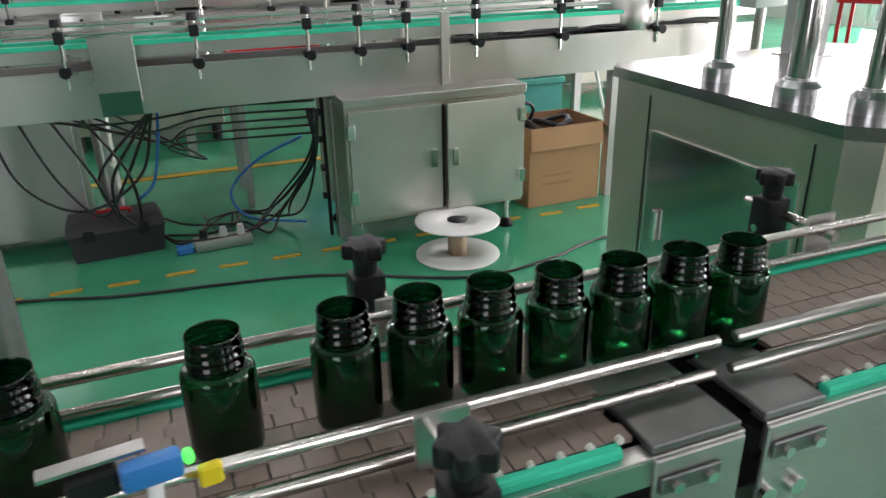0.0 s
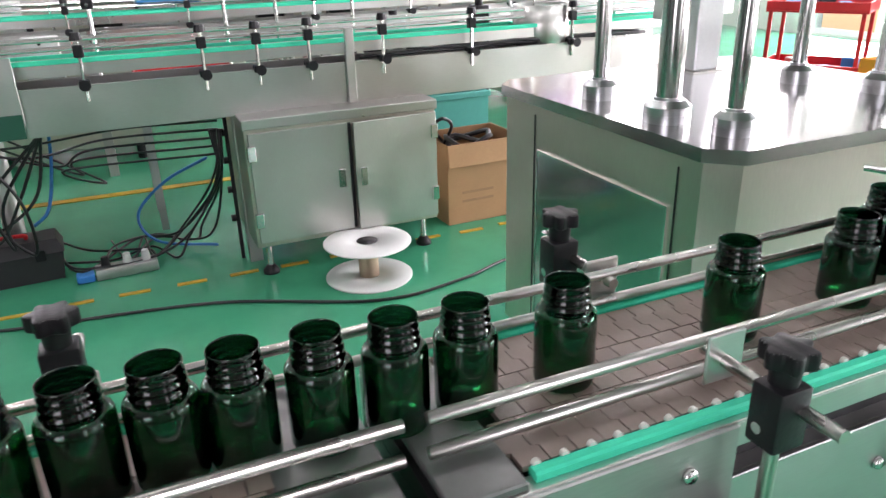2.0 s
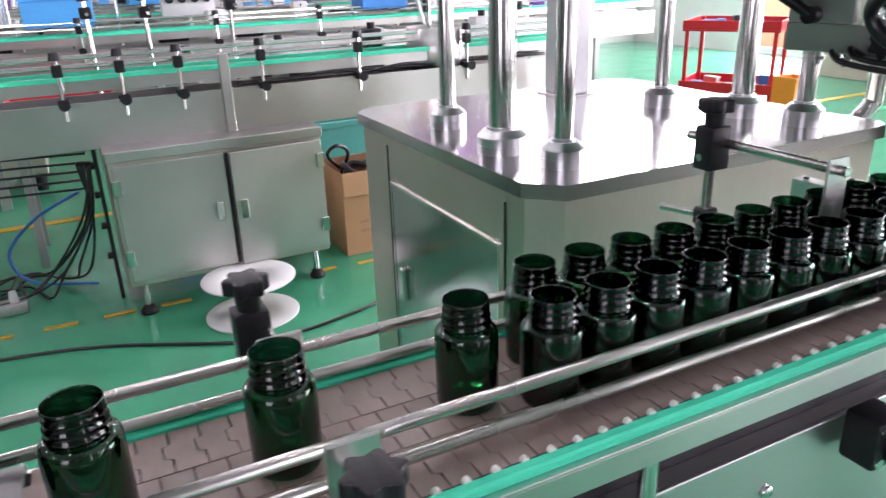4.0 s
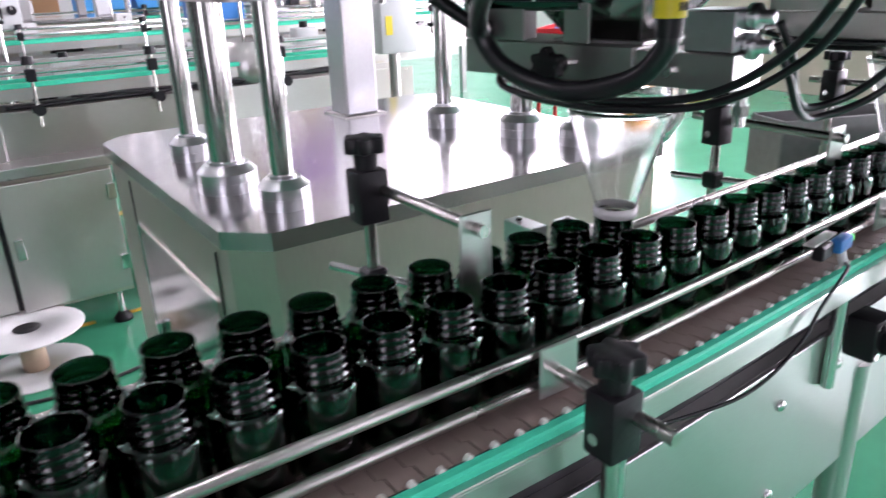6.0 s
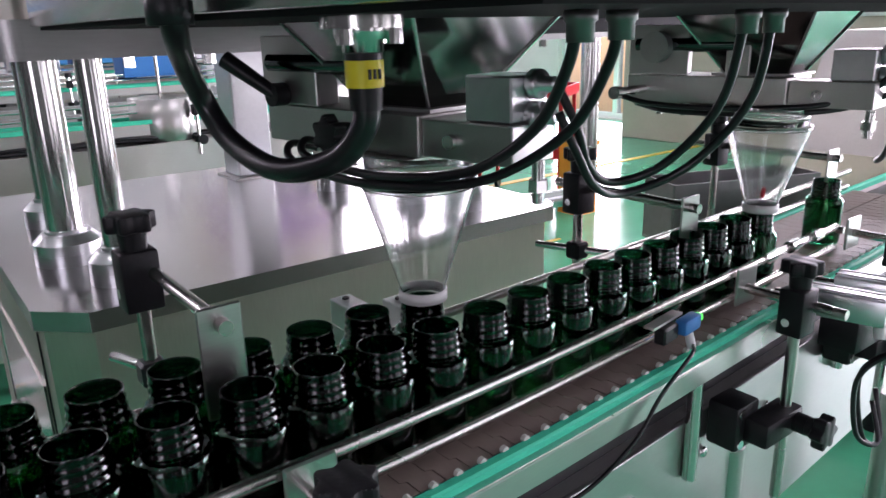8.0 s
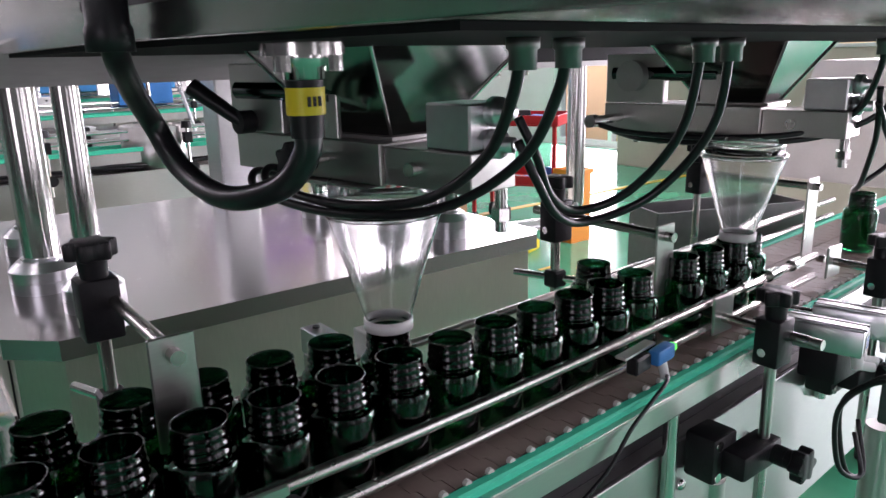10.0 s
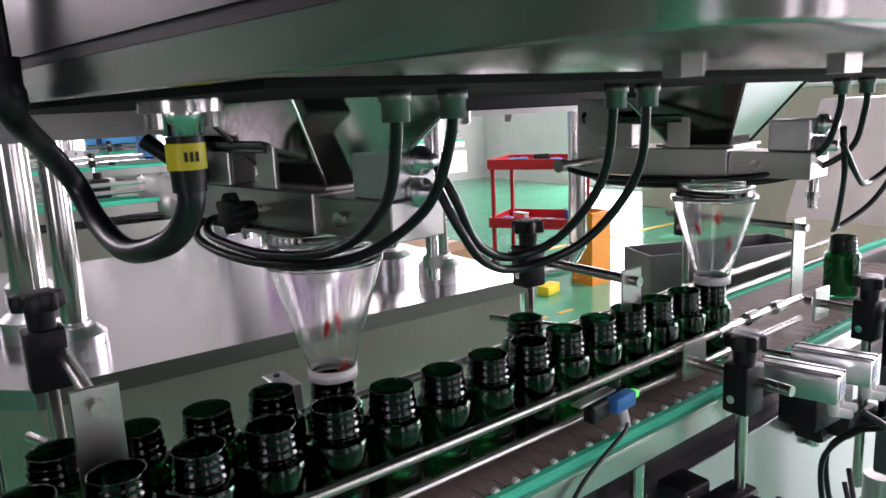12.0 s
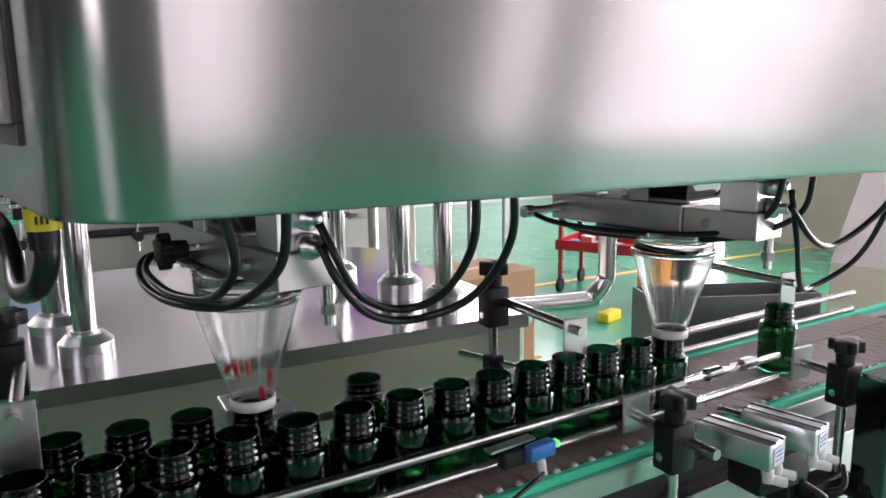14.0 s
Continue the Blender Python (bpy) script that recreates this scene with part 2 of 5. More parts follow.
# ---------------------------------------------------------------- the hall
X0, X1, Y0, Y1, HIGH = -5.0, 9.0, -2.1, 9.5, 4.2
solid("floor", bx(B(), X0 - 0.3, X1 + 0.3, Y0 - 0.3, Y1 + 0.3, -0.25, 0.0), FLOOR_GREEN, "glossy green epoxy factory floor", "floor", kind="structure")
solid("ceiling", bx(B(), X0 - 0.3, X1 + 0.3, Y0 - 0.3, Y1 + 0.3, HIGH, HIGH + 0.2), CEIL_WHITE, "grey panelled factory ceiling", "ceiling", kind="structure")


def wall_along_x(name, y0, y1, holes, mat, label):
    bm = B()
    xs = X0 - 0.3
    for a, b, lo, hi in holes:
        bx(bm, xs, a, y0, y1, 0, HIGH)
        bx(bm, a, b, y0, y1, 0, lo)
        bx(bm, a, b, y0, y1, hi, HIGH)
        xs = b
    bx(bm, xs, X1 + 0.3, y0, y1, 0, HIGH)
    solid(name, bm, mat, label, "wall", kind="structure")


def wall_along_y(name, x0, x1, holes, mat, label):
    bm = B()
    ys = Y0
    for a, b, lo, hi in holes:
        bx(bm, x0, x1, ys, a, 0, HIGH)
        bx(bm, x0, x1, a, b, 0, lo)
        bx(bm, x0, x1, a, b, hi, HIGH)
        ys = b
    bx(bm, x0, x1, ys, Y1, 0, HIGH)
    solid(name, bm, mat, label, "wall", kind="structure")


# First north window is unseen, added to brighten the left of the hall.
NORTH = [(-2.8, -0.8, 2.6, 3.8), (6.9, 8.9, 2.6, 3.95)]
EAST = [(-1.9, 0.8, 0.05, 3.6), (1.6, 4.0, 0.05, 3.2), (4.8, 7.5, 0.02, 1.6), (7.7, 9.2, 2.6, 3.95)]
# First south window is unseen, added to whiten the steel; the rest follow reflections.
SOUTH = [(-3.4, -1.2, 0.3, 3.4), (2.05, 2.45, 0.05, 3.7), (3.5, 3.72, 0.05, 3.7), (4.05, 5.7, 0.05, 3.7)]
wall_along_x("wall_north", Y1, Y1 + 0.25, NORTH, WALL_WHITE, "white plastered factory wall with window openings")
# South wall is unseen; set near and grey to keep reflections dark.
wall_along_x("wall_south", Y0 - 0.25, Y0, SOUTH, WALL_GREY, "unseen grey closing wall with window openings")
wall_along_y("wall_east", X1, X1 + 0.25, EAST, WALL_WHITE, "white plastered factory wall with tall openings")
# West wall is unseen, kept dark so the head's side mirrors little light.
wall_along_y("wall_west", X0 - 0.25, X0, [], WALL_DARK, "unseen dark wall closing the hall")


def window(k, along, a, b, lo, hi, at):
    root = thing("window_%d" % k, "assumed white framed window with an area lamp in its opening", "window", kind="structure")
    bm = B()
    t = 0.06

    def bar(u0, u1, z0, z1, d=0.05):
        if along == "x":
            bx(bm, u0, u1, at - d, at + d, z0, z1)
        else:
            bx(bm, at - d, at + d, u0, u1, z0, z1)
    bar(a, b, lo, lo + t), bar(a, b, hi - t, hi)
    n = max(2, round((b - a) / 1.0))
    for i in range(n + 1):
        u = a + (b - a - t) * i / n
        bar(u, u + t, lo + t, hi - t, 0.048)
    part("window_frame", bm, WINDOW_WHITE, root)
    for i in range(n):
        u0, u1 = a + (b - a - t) * i / n + t, a + (b - a - t) * (i + 1) / n
        gm = B()
        if along == "x":
            bx(gm, u0, u1, at - 0.004, at + 0.004, lo + t, hi - t)
        else:
            bx(gm, at - 0.004, at + 0.004, u0, u1, lo + t, hi - t)
        g = part("pane", gm, GLASS, root)
        g.visible_shadow = False


k = 1
for a, b, lo, hi in NORTH:
    window(k, "x", a, b, lo, hi, Y1 + 0.12)
    window_lamp("north_opening_lamp", (a + b) / 2, Y1 + 0.02, (lo + hi) / 2, b - a, hi - lo, (0, -1, 0), (26 if a < 1 else 22) * (b - a) * (hi - lo))
    k += 1
for a, b, lo, hi in EAST:
    window(k, "y", a, b, lo, hi, X1 + 0.12)
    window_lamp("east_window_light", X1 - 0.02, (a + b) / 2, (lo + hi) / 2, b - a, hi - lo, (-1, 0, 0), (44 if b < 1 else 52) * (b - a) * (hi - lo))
    k += 1
for a, b, lo, hi in SOUTH:
    window(k, "x", a, b, lo, hi, Y0 - 0.12)
    window_lamp("south_opening_lamp", (a + b) / 2, Y0 - 0.02, (lo + hi) / 2, b - a, hi - lo, (0, 1, 0), (10 if a < 0 else 5.4) * (b - a) * (hi - lo))
    k += 1


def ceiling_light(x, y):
    root = thing("ceiling_light", "unseen white ceiling batten with two lit fluorescent tubes", "ceiling light", "ceiling tube lights", at=pose(x, y, HIGH))
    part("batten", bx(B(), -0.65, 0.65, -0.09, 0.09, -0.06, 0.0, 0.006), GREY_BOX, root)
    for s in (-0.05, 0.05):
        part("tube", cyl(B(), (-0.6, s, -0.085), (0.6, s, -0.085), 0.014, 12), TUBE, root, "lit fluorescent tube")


# Battens hang out of view; their grid and strength are assumed.
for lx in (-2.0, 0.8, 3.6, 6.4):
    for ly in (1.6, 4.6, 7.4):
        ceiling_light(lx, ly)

# dashed yellow floor marking: a line of tape pieces
marking = thing("floor_marking", "worn yellow dashed tape line on green floor", "floor marking", kind="structure")
dash = mesh_of("tape_dash", bx(B(), -0.055, 0.055, -0.011, 0.011, 0.0, 0.004), YELLOW_TAPE)
for i in range(30):
    shared("tape_dash", dash, marking, pose(-1.2 + 0.2 * i + random.uniform(-0.01, 0.01), 3.31 + random.uniform(-0.006, 0.006), 0.0, 0, 0, random.uniform(-2, 2)))
marking2 = thing("floor_marking", "worn yellow tape line crossing green floor behind conveyors", "floor marking", kind="structure")
part("tape_strip", bx(B(), -3.5, 8.0, 4.62, 4.68, 0.0, 0.004), YELLOW_TAPE, marking2)

# ---------------------------------------------------------------- the near bottle conveyor
BELT_Z, RAIL_Y, BACK_Y = 0.812, 0.998, 1.156
JOIN = 1.035


def bend(x):
    """How far the line has swung towards the back at x."""
    if x < 1.90:
        return 0.0
    if x < 2.20:
        return 0.1067 * (x - 1.90) ** 2
    return 0.0096 + 0.064 * (x - 2.20)


def stations(x0, x1):
    return [x0] + [x for x in [1.90 + 0.06 * i for i in range(6)] + [2.6, 3.0] if x0 + 0.01 < x < x1 - 0.01] + [x1]


def run(x0, x1, y0, y1, z0, z1, chamfer=0.0):
    """A long bar of the conveyor, following its bend."""
    c = chamfer
    shape = [(y0, z0), (y1, z0), (y1, z1 - c), (y1 - c, z1), (y0 + c, z1), (y0, z1 - c)] if c else [(y0, z0), (y1, z0), (y1, z1), (y0, z1)]
    bm = bmesh.new()
    rings = [[bm.verts.new((x, y + bend(x), z)) for y, z in shape] for x in stations(x0, x1)]
    n = len(shape)
    for a, b in zip(rings, rings[1:]):
        for i in range(n):
            bm.faces.new((a[i], b[i], b[(i + 1) % n], a[(i + 1) % n]))
    bm.faces.new(rings[0])
    bm.faces.new(list(reversed(rings[-1])))
    bmesh.ops.recalc_face_normals(bm, faces=bm.faces[:])
    return bm


def conveyor_body(name, x0, x1, label, low, strip0, strip1):
    root = thing(name, label, "conveyor")
    part("front_flange", run(x0, x1, 0.9485, 0.9515, 0.777, 0.8015, 0.0008), STEEL, root)
    part("flange_lip", run(x0, x1, 0.9480, 0.9660, 0.8018, 0.8044, 0.0008), STEEL, root)
    part("back_flange", run(x0, x1, 1.156, 1.161, 0.745, 0.804), STEEL, root)
    # Bed and channel are near-black, holding the recess's shade in their colour.
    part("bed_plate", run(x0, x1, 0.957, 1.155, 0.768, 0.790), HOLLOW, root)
    part("wear_strip", run(strip0, strip1, 0.9552, 0.9672, 0.8046, 0.8132, 0.0022), GREEN_STRIP, root, "bright green plastic wear strip")
    part("wear_strip", run(strip0, strip1, 1.147, 1.160, 0.8046, 0.816, 0.002), GREEN_STRIP, root, "bright green plastic wear strip")
    part("inner_channel", run(x0, x1, 1.0, 1.13, 0.62, 0.767), HOLLOW, root, "dark block standing for the shaded recess under the chain")
    part("side_panel", run(x0 + 0.002, x1, 0.976, 0.982, low, 0.711, 0.001), PANEL, root, "satin steel lower side panel")
    part("panel_lip", run(x0 + 0.002, x1, 0.9825, 0.9995, 0.704, 0.711), STEEL, root)
    part("side_panel", run(x0 + 0.002, x1, 1.140, 1.146, low, 0.72), STEEL_DULL, root)
    x = x0 + 0.12
    while x < x1 - 0.05:
        part("spacer_post", cyl(B(), (x, 0.968 + bend(x), 0.640), (x, 0.968 + bend(x), 0.800), 0.0085, 14), CHROME, root)
        x += 0.42
    return root


main_conveyor = conveyor_body("conveyor", JOIN + 0.004, 3.97, "steel bottle conveyor with green wear strips and brown chain", 0.47, 1.112, 3.97)
feed_conveyor = conveyor_body("feed_conveyor", -1.2, JOIN - 0.018, "steel infeed conveyor joined to the filling conveyor", 0.47, -1.2, 0.907)
# joint cover plates and their screws
for x0, x1, root in ((0.930, JOIN - 0.02, feed_conveyor), (JOIN + 0.004, 1.103, main_conveyor)):
    part("end_cover", bx(B(), x0, x1, 0.950, 1.160, 0.8045, 0.8125, 0.0015), DULL_PLATE, root, "flat dead plate at the conveyor joint")
    part("end_cheek", bx(B(), x0, x1 + (0.20 if root is main_conveyor else 0), 0.944, 0.9495, 0.60, 0.803, 0.0015), STEEL_DULL, root)
    part("slot_bracket", bx(B(), x0 + 0.004, x0 + 0.06, 0.940, 0.9435, 0.772, 0.788, 0.001), DULL_PLATE, root)
    for sx in (x0 + 0.016, x0 + 0.048):
        bm = B()
        cyl(bm, (sx, 0.9395, 0.780), (sx, 0.934, 0.780), 0.0055, 6)
        part("screw", bm, CHROME, root)
        part("screw", cyl(B(), (sx - 0.01, 0.9435, 0.735), (sx - 0.01, 0.938, 0.735), 0.008, 12), CHROME, root)
for sx, sz in ((1.251, 0.77), (1.55, 0.655), (1.75, 0.655), (2.02, 0.655), (2.313, 0.653), (2.458, 0.655), (2.313, 0.52), (2.56, 0.51), (2.62, 0.655), (2.85, 0.655)):
    bm = B()
    lathe(bm, [(0, 0.0), (0.0075, 0.0), (0.0075, 0.003), (0.005, 0.0055), (0, 0.0055)], 14)
    part("screw", bm, CHROME, main_conveyor, at=pose(sx, 0.9435 if sz > 0.7 else 0.9755 + bend(sx), sz, 90))
# legs
for root, xs in ((main_conveyor, (1.4, 2.55, 3.8)), (feed_conveyor, (-0.6, 0.5))):
    for x in xs:
        for y in (1.02, 1.10):
            part("leg", cyl(B(), (x, y, 0.03), (x, y, 0.62), 0.022, 16), STEEL, root)
            part("foot", cyl(B(), (x, y, 0.0), (x, y, 0.03), 0.04, 18, 0.025), BLACK, root)

# guide rails
def rail(name, x0, x1, y, z, label):
    solid(name, tube(B(), [(x, y + bend(x), z) for x in stations(x0, x1)], 0.0054, 16, 1), ROD, label, "guide rail", "conveyor guide rails")


for z in (0.857, 0.8255):
    rail("guide_rail", -1.2, JOIN - 0.012, RAIL_Y, z, "thin round steel rod along the infeed conveyor")
    rail("guide_rail", JOIN + 0.008, 2.84, RAIL_Y, z, "thin round steel rod along the filling conveyor")
    rail("guide_rail", -1.2, 3.3, BACK_Y, z - 0.004, "thin round steel rod behind the bottles")


def knob(root, at, size=1.0, name="knob"):
    """A black star knob whose stem points down its own axis."""
    bm = B()
    lobes = 6
    out = []
    for i in range(48):
        a = 2 * math.pi * i / 48
        r = 0.0195 * size * (1 + 0.16 * math.cos(lobes * a))
        out.append((r * math.cos(a), r * math.sin(a)))
    prism(bm, out, 0.018 * size, 0.034 * size, 0.0022 * size)
    cyl(bm, (0, 0, 0.0), (0, 0, 0.020 * size), 0.0115 * size, 18, 0.013 * size)
    return part(name, bm, BLACK, root, "black star-shaped hand knob", at=at)


def guide_bracket(name, x, post_y, arm_z, low, rail_y, plate, group, label, clamp=False):
    """Upright post, black cross block with knob, arm to the rails."""
    root = thing(name, label, "bracket", group, at=pose(x, post_y, 0))
    s = 1 if rail_y > post_y else -1
    d = abs(rail_y - post_y)
    part("post", cyl(B(), (0, 0, low), (0, 0, arm_z + 0.01), 0.0065, 16), ROD, root)
    bm = B()
    bx(bm, -0.017, 0.017, -0.015, 0.015, arm_z - 0.034, arm_z + 0.022, 0.003, 2)
    part("cross_block", bm, BLACK, root, "black moulded cross clamp")
    part("socket_screw", cyl(B(), (-0.0175, 0.004, arm_z - 0.018), (-0.0155, 0.004, arm_z - 0.018), 0.005, 12), CHROME, root)
    knob(root, pose(0, 0, arm_z + 0.021))
    part("arm", cyl(B(), (0.011, -s * 0.05, arm_z), (0.011, s * (d - 0.002), arm_z), 0.006, 16), ROD, root)
    part("arm_tip", cyl(B(), (0.011, s * (d + 0.0016), arm_z), (0.011, s * (d + 0.013), arm_z), 0.0058, 16), ROD, root)
    bm = B()
    y0 = s * d
    if plate:
        bx(bm, -0.006, 0.028, y0 - 0.0015, y0 + 0.0015, arm_z - plate, arm_z + 0.014, 0.001)
        part("guide_plate", bm, STEEL, root, "small hanging steel guide plate")
    else:
        bx(bm, -0.010, 0.032, y0 - s * 0.0105 - 0.002, y0 - s * 0.0105 + 0.002, 0.818, 0.866, 0.0015)
        part("rail_clip", bm, STEEL, root, "steel clip holding both rails")
    if clamp:
        bm = B()
        bx(bm, -0.080, -0.032, 0.014, 0.054, 0.668, 0.726, 0.005, 2)
        bx(bm, -0.064, 0.017, -0.015, 0.018, 0.679, 0.711, 0.005, 2)
        part("post_clamp", bm, BLACK, root, "black moulded post clamp on the side panel")
        part("clamp_boss", cyl(B(), (0, -0.015, 0.695), (0, -0.030, 0.695), 0.012, 18), BLACK, root)
        knob(root, pose(0, -0.022, 0.695, 90), 0.95, "side_knob")
        for zz in (0.677, 0.717):
            part("socket_screw", cyl(B(), (-0.070, 0.0142, zz), (-0.070, 0.0125, zz), 0.006, 12), CHROME, root)
    return root


FRONT = "steel post bracket with black clamp and knob holding front rails"
for x, kz in ((0.24, 0.842), (0.764, 0.842), (1.308, 0.838), (1.929, 0.838), (2.541, 0.838), (2.870, 0.842)):
    guide_bracket("rail_bracket", x, 0.916 + bend(x), kz, 0.585, RAIL_Y + bend(x), 0, "front rail brackets", FRONT, clamp=True)
for x, kz in ((0.20, 0.842), (0.79, 0.842), (1.305, 0.846)):
    guide_bracket("rail_bracket", x, 1.232, kz, 0.60, BACK_Y, 0, "rear rail brackets", "steel post bracket with black clamp and knob holding rear rails")
for x, rz in ((1.905, 0.950), (2.486, 0.940)):
    root = guide_bracket("guide_bracket", x, 1.235, rz, 0.60, 1.068, 0.075, "rear guide brackets", "tall steel post with black clamp, arm and hanging guide plate")
    part("lower_arm", cyl(B(), (-0.02, 0.06, 0.852), (0.02, -0.045, 0.852), 0.005, 14), CHROME, root)
    part("lower_clamp", bx(B(), -0.012, 0.012, -0.012, 0.012, 0.840, 0.864, 0.003), BLACK, root)
guide_bracket("guide_bracket", 2.915, 1.300, 0.942, 0.60, 1.103, 0.12, "rear guide brackets", "tall steel post with black clamp, arm and hanging guide plate")

# joined rail clips on the outfeed rails
for x in (2.615, 2.69, 2.76):
    solid("rail_sleeve", cyl(B(), (x, RAIL_Y + bend(x), 0.857), (x + 0.026, RAIL_Y + bend(x + 0.026), 0.857), 0.0085, 18), CHROME, "short steel sleeve on the guide rail", "rail sleeve", "rail sleeves")


def photo_sensor(x, y, z):
    root = thing("photo_sensor", "small blue photoelectric sensor with green light on the rail", "sensor", "photo sensors", at=pose(x, y, z, 0, 0, 8))
    part("bracket", bx(B(), -0.042, -0.0125, -0.002, 0.012, -0.010, 0.008, 0.002), BLACK, root)
    part("mount_plate", bx(B(), -0.055, 0.005, 0.004, 0.016, 0.0105, 0.013), STEEL, root)
    part("housing", bx(B(), -0.012, 0.024, -0.010, 0.004, -0.007, 0.010, 0.003, 2), BLUE, root, "blue sensor housing")
    part("lens", bx(B(), 0.0245, 0.031, -0.009, 0.001, -0.001, 0.008, 0.003, 2), LED_GREEN, root, "glowing green indicator lens")
    part("plug", cyl(B(), (0.006, -0.004, -0.008), (0.004, -0.010, -0.024), 0.005, 12), WHITE_PL, root)
    return root


photo_sensor(2.385, 0.992, 0.842)
solid("sensor_cable", tube(B(), [(2.389, 0.980, 0.822), (2.368, 0.968, 0.822), (2.305, 0.958, 0.800), (2.258, 0.955, 0.764), (2.18, 0.962, 0.733), (2.06, 0.988, 0.728), (1.95, 0.994, 0.735)], 0.0022, 8), RUBBER,
      "thin black sensor cable hanging over the side panel", "cable")
s0 = photo_sensor(0.580, 0.992, 0.872)
part("tag", bx(B(), 0.0312, 0.046, -0.012, -0.004, -0.020, -0.004, 0.002), YELLOW, s0, "small yellow plug")

# pneumatic stop cylinders
for k, (x, y) in enumerate(((2.625, 0.925), (2.70, 0.925))):
    root = thing("air_cylinder", "small square aluminium air cylinder stopping bottles", "air cylinder", "stop cylinders", at=pose(x, y, 0.824, 0, 0, 14))
    part("barrel", bx(B(), -0.019, 0.019, -0.040, 0.048, -0.016, 0.016, 0.0025, 2), ALU, root)
    for gx in (-0.009, 0.009):
        part("groove", bx(B(), gx - 0.0015, gx + 0.0015, -0.0405, 0.0485, 0.0145, 0.0166), HOLLOW, root)
    part("label_plate", bx(B(), -0.012, 0.012, -0.0412, -0.0402, -0.010, 0.010), PAPER, root, "small printed plate with unreadable lines")
    for zz in (-0.005, 0.0, 0.005):
        part("print_line", bx(B(), -0.009, 0.007, -0.0417, -0.0413, zz - 0.0008, zz + 0.0008), BLUE, root)
    part("rod", cyl(B(), (0, 0.048, 0), (0, 0.085, 0), 0.005, 14), CHROME, root)
    for sx in (-0.011, 0.011):
        part("fitting", cyl(B(), (sx, -0.034, -0.016), (sx, -0.036, -0.030), 0.0065, 12), WHITE_PL, root)
        part("elbow", cyl(B(), (sx, -0.036, -0.026), (sx + 0.012, -0.05, -0.030), 0.0055, 12), WHITE_PL, root)
for pts in ([(2.66, 0.875, 0.792), (2.685, 0.86, 0.770), (2.70, 0.90, 0.745), (2.69, 0.93, 0.70), (2.70, 0.925, 0.62), (2.735, 0.91, 0.60), (2.75, 0.93, 0.65)],
            [(2.735, 0.875, 0.792), (2.72, 0.865, 0.772), (2.70, 0.895, 0.752), (2.71, 0.935, 0.70), (2.72, 0.925, 0.61), (2.755, 0.915, 0.595), (2.77, 0.935, 0.66)]):
    solid("air_hose", tube(B(), pts, 0.0035, 8), RUBBER, "black air hose looping below the cylinders", "hose", "cylinder hoses")
valve = thing("valve_block", "black solenoid block behind the air cylinders", "valve")
part("body", bx(B(), 2.66, 2.75, 0.925, 0.975, 0.745, 0.790, 0.005, 2), BLACK, valve)

# ---------------------------------------------------------------- the filling machine base
def machine_base():
    root = thing("filling_machine_base", "stainless steel machine cabinet with chamfered polished table top", "machine")
    x0, x1, y0, y1, c = 1.855, 2.790, 1.545, 2.450, 0.058

    def plan(g):
        return [(x0 + g, y0 + c + g * 0.4), (x0 + c + g * 0.4, y0 + g), (x1 - 0.03 - g, y0 + g), (x1 - g, y0 + 0.03 + g), (x1 - g, y1 - c - g), (x1 - c - g, y1 - g), (x0 + c + g, y1 - g), (x0 + g, y1 - c - g)]
    part("table_top", prism(B(), plan(0.0), 0.787, 0.815), STEEL_TOP, root, "polished chamfered steel table top")
    part("cabinet_body", prism(B(), plan(0.012), 0.10, 0.7865), STEEL_V, root)
    for u in (1.672, 2.225):
        part("door_seam", bx(B(), x0 + 0.0095, x0 + 0.012, u - 0.0015, u + 0.0015, 0.14, 0.76), HOLLOW, root)
    part("panel_trim", bx(B(), x0 + 0.007, x0 + 0.0115, 1.69, 2.21, 0.664, 0.670), CHROME, root)
    part("panel_trim", bx(B(), x0 + 0.007, x0 + 0.0115, 1.69, 1.696, 0.16, 0.6635), CHROME, root)
    part("panel_trim", bx(B(), x0 + 0.007, x0 + 0.0115, 2.204, 2.21, 0.16, 0.6635), CHROME, root)
    part("access_panel", bx(B(), x0 + 0.0085, x0 + 0.0118, 1.697, 2.203, 0.165, 0.663), STEEL_TOP, root, "mirror-like steel access panel")
    bm = B()
    bx(bm, x0 - 0.006, x0 + 0.008, 2.135, 2.155, 0.37, 0.46, 0.003)
    part("pull_handle", bm, CHROME, root, "chrome recessed pull handle")
    for lx in (1.95, 2.70):
        for ly in (1.64, 2.36):
            part("foot", cyl(B(), (lx, ly, 0.0), (lx, ly, 0.10), 0.035, 18, 0.02), BLACK, root)
    return root


machine_base()


def column(x, y, r, top, label):
    root = thing("steel_column", label, "column", "machine columns", at=pose(x, y, 0.815))
    part("shaft", cyl(B(), (0, 0, 0.04), (0, 0, top - 0.815), r, 32), CHROME, root)
    k = r + 0.024
    bm = B()
    cyl(bm, (0, 0, 0), (0, 0, 0.018), k, 40)
    cyl(bm, (0, 0, 0.0182), (0, 0, 0.034), k - 0.0006, 40)
    cyl(bm, (0, 0, 0.0342), (0, 0, 0.047), k - 0.0006, 40, k - 0.014)
    cyl(bm, (0, 0, 0.0472), (0, 0, 0.052), r + 0.004, 40)
    part("collar", bm, ALU, root, "turned aluminium collar with chamfered rim")


for x, y, r in ((1.970, 2.092, 0.018), (1.949, 1.817, 0.027), (1.985, 1.660, 0.018), (2.535, 2.00, 0.018), (2.60, 1.80, 0.025), (2.63, 1.655, 0.019)):
    column(x, y, r, 1.1308, "bright round steel column standing on the table top")
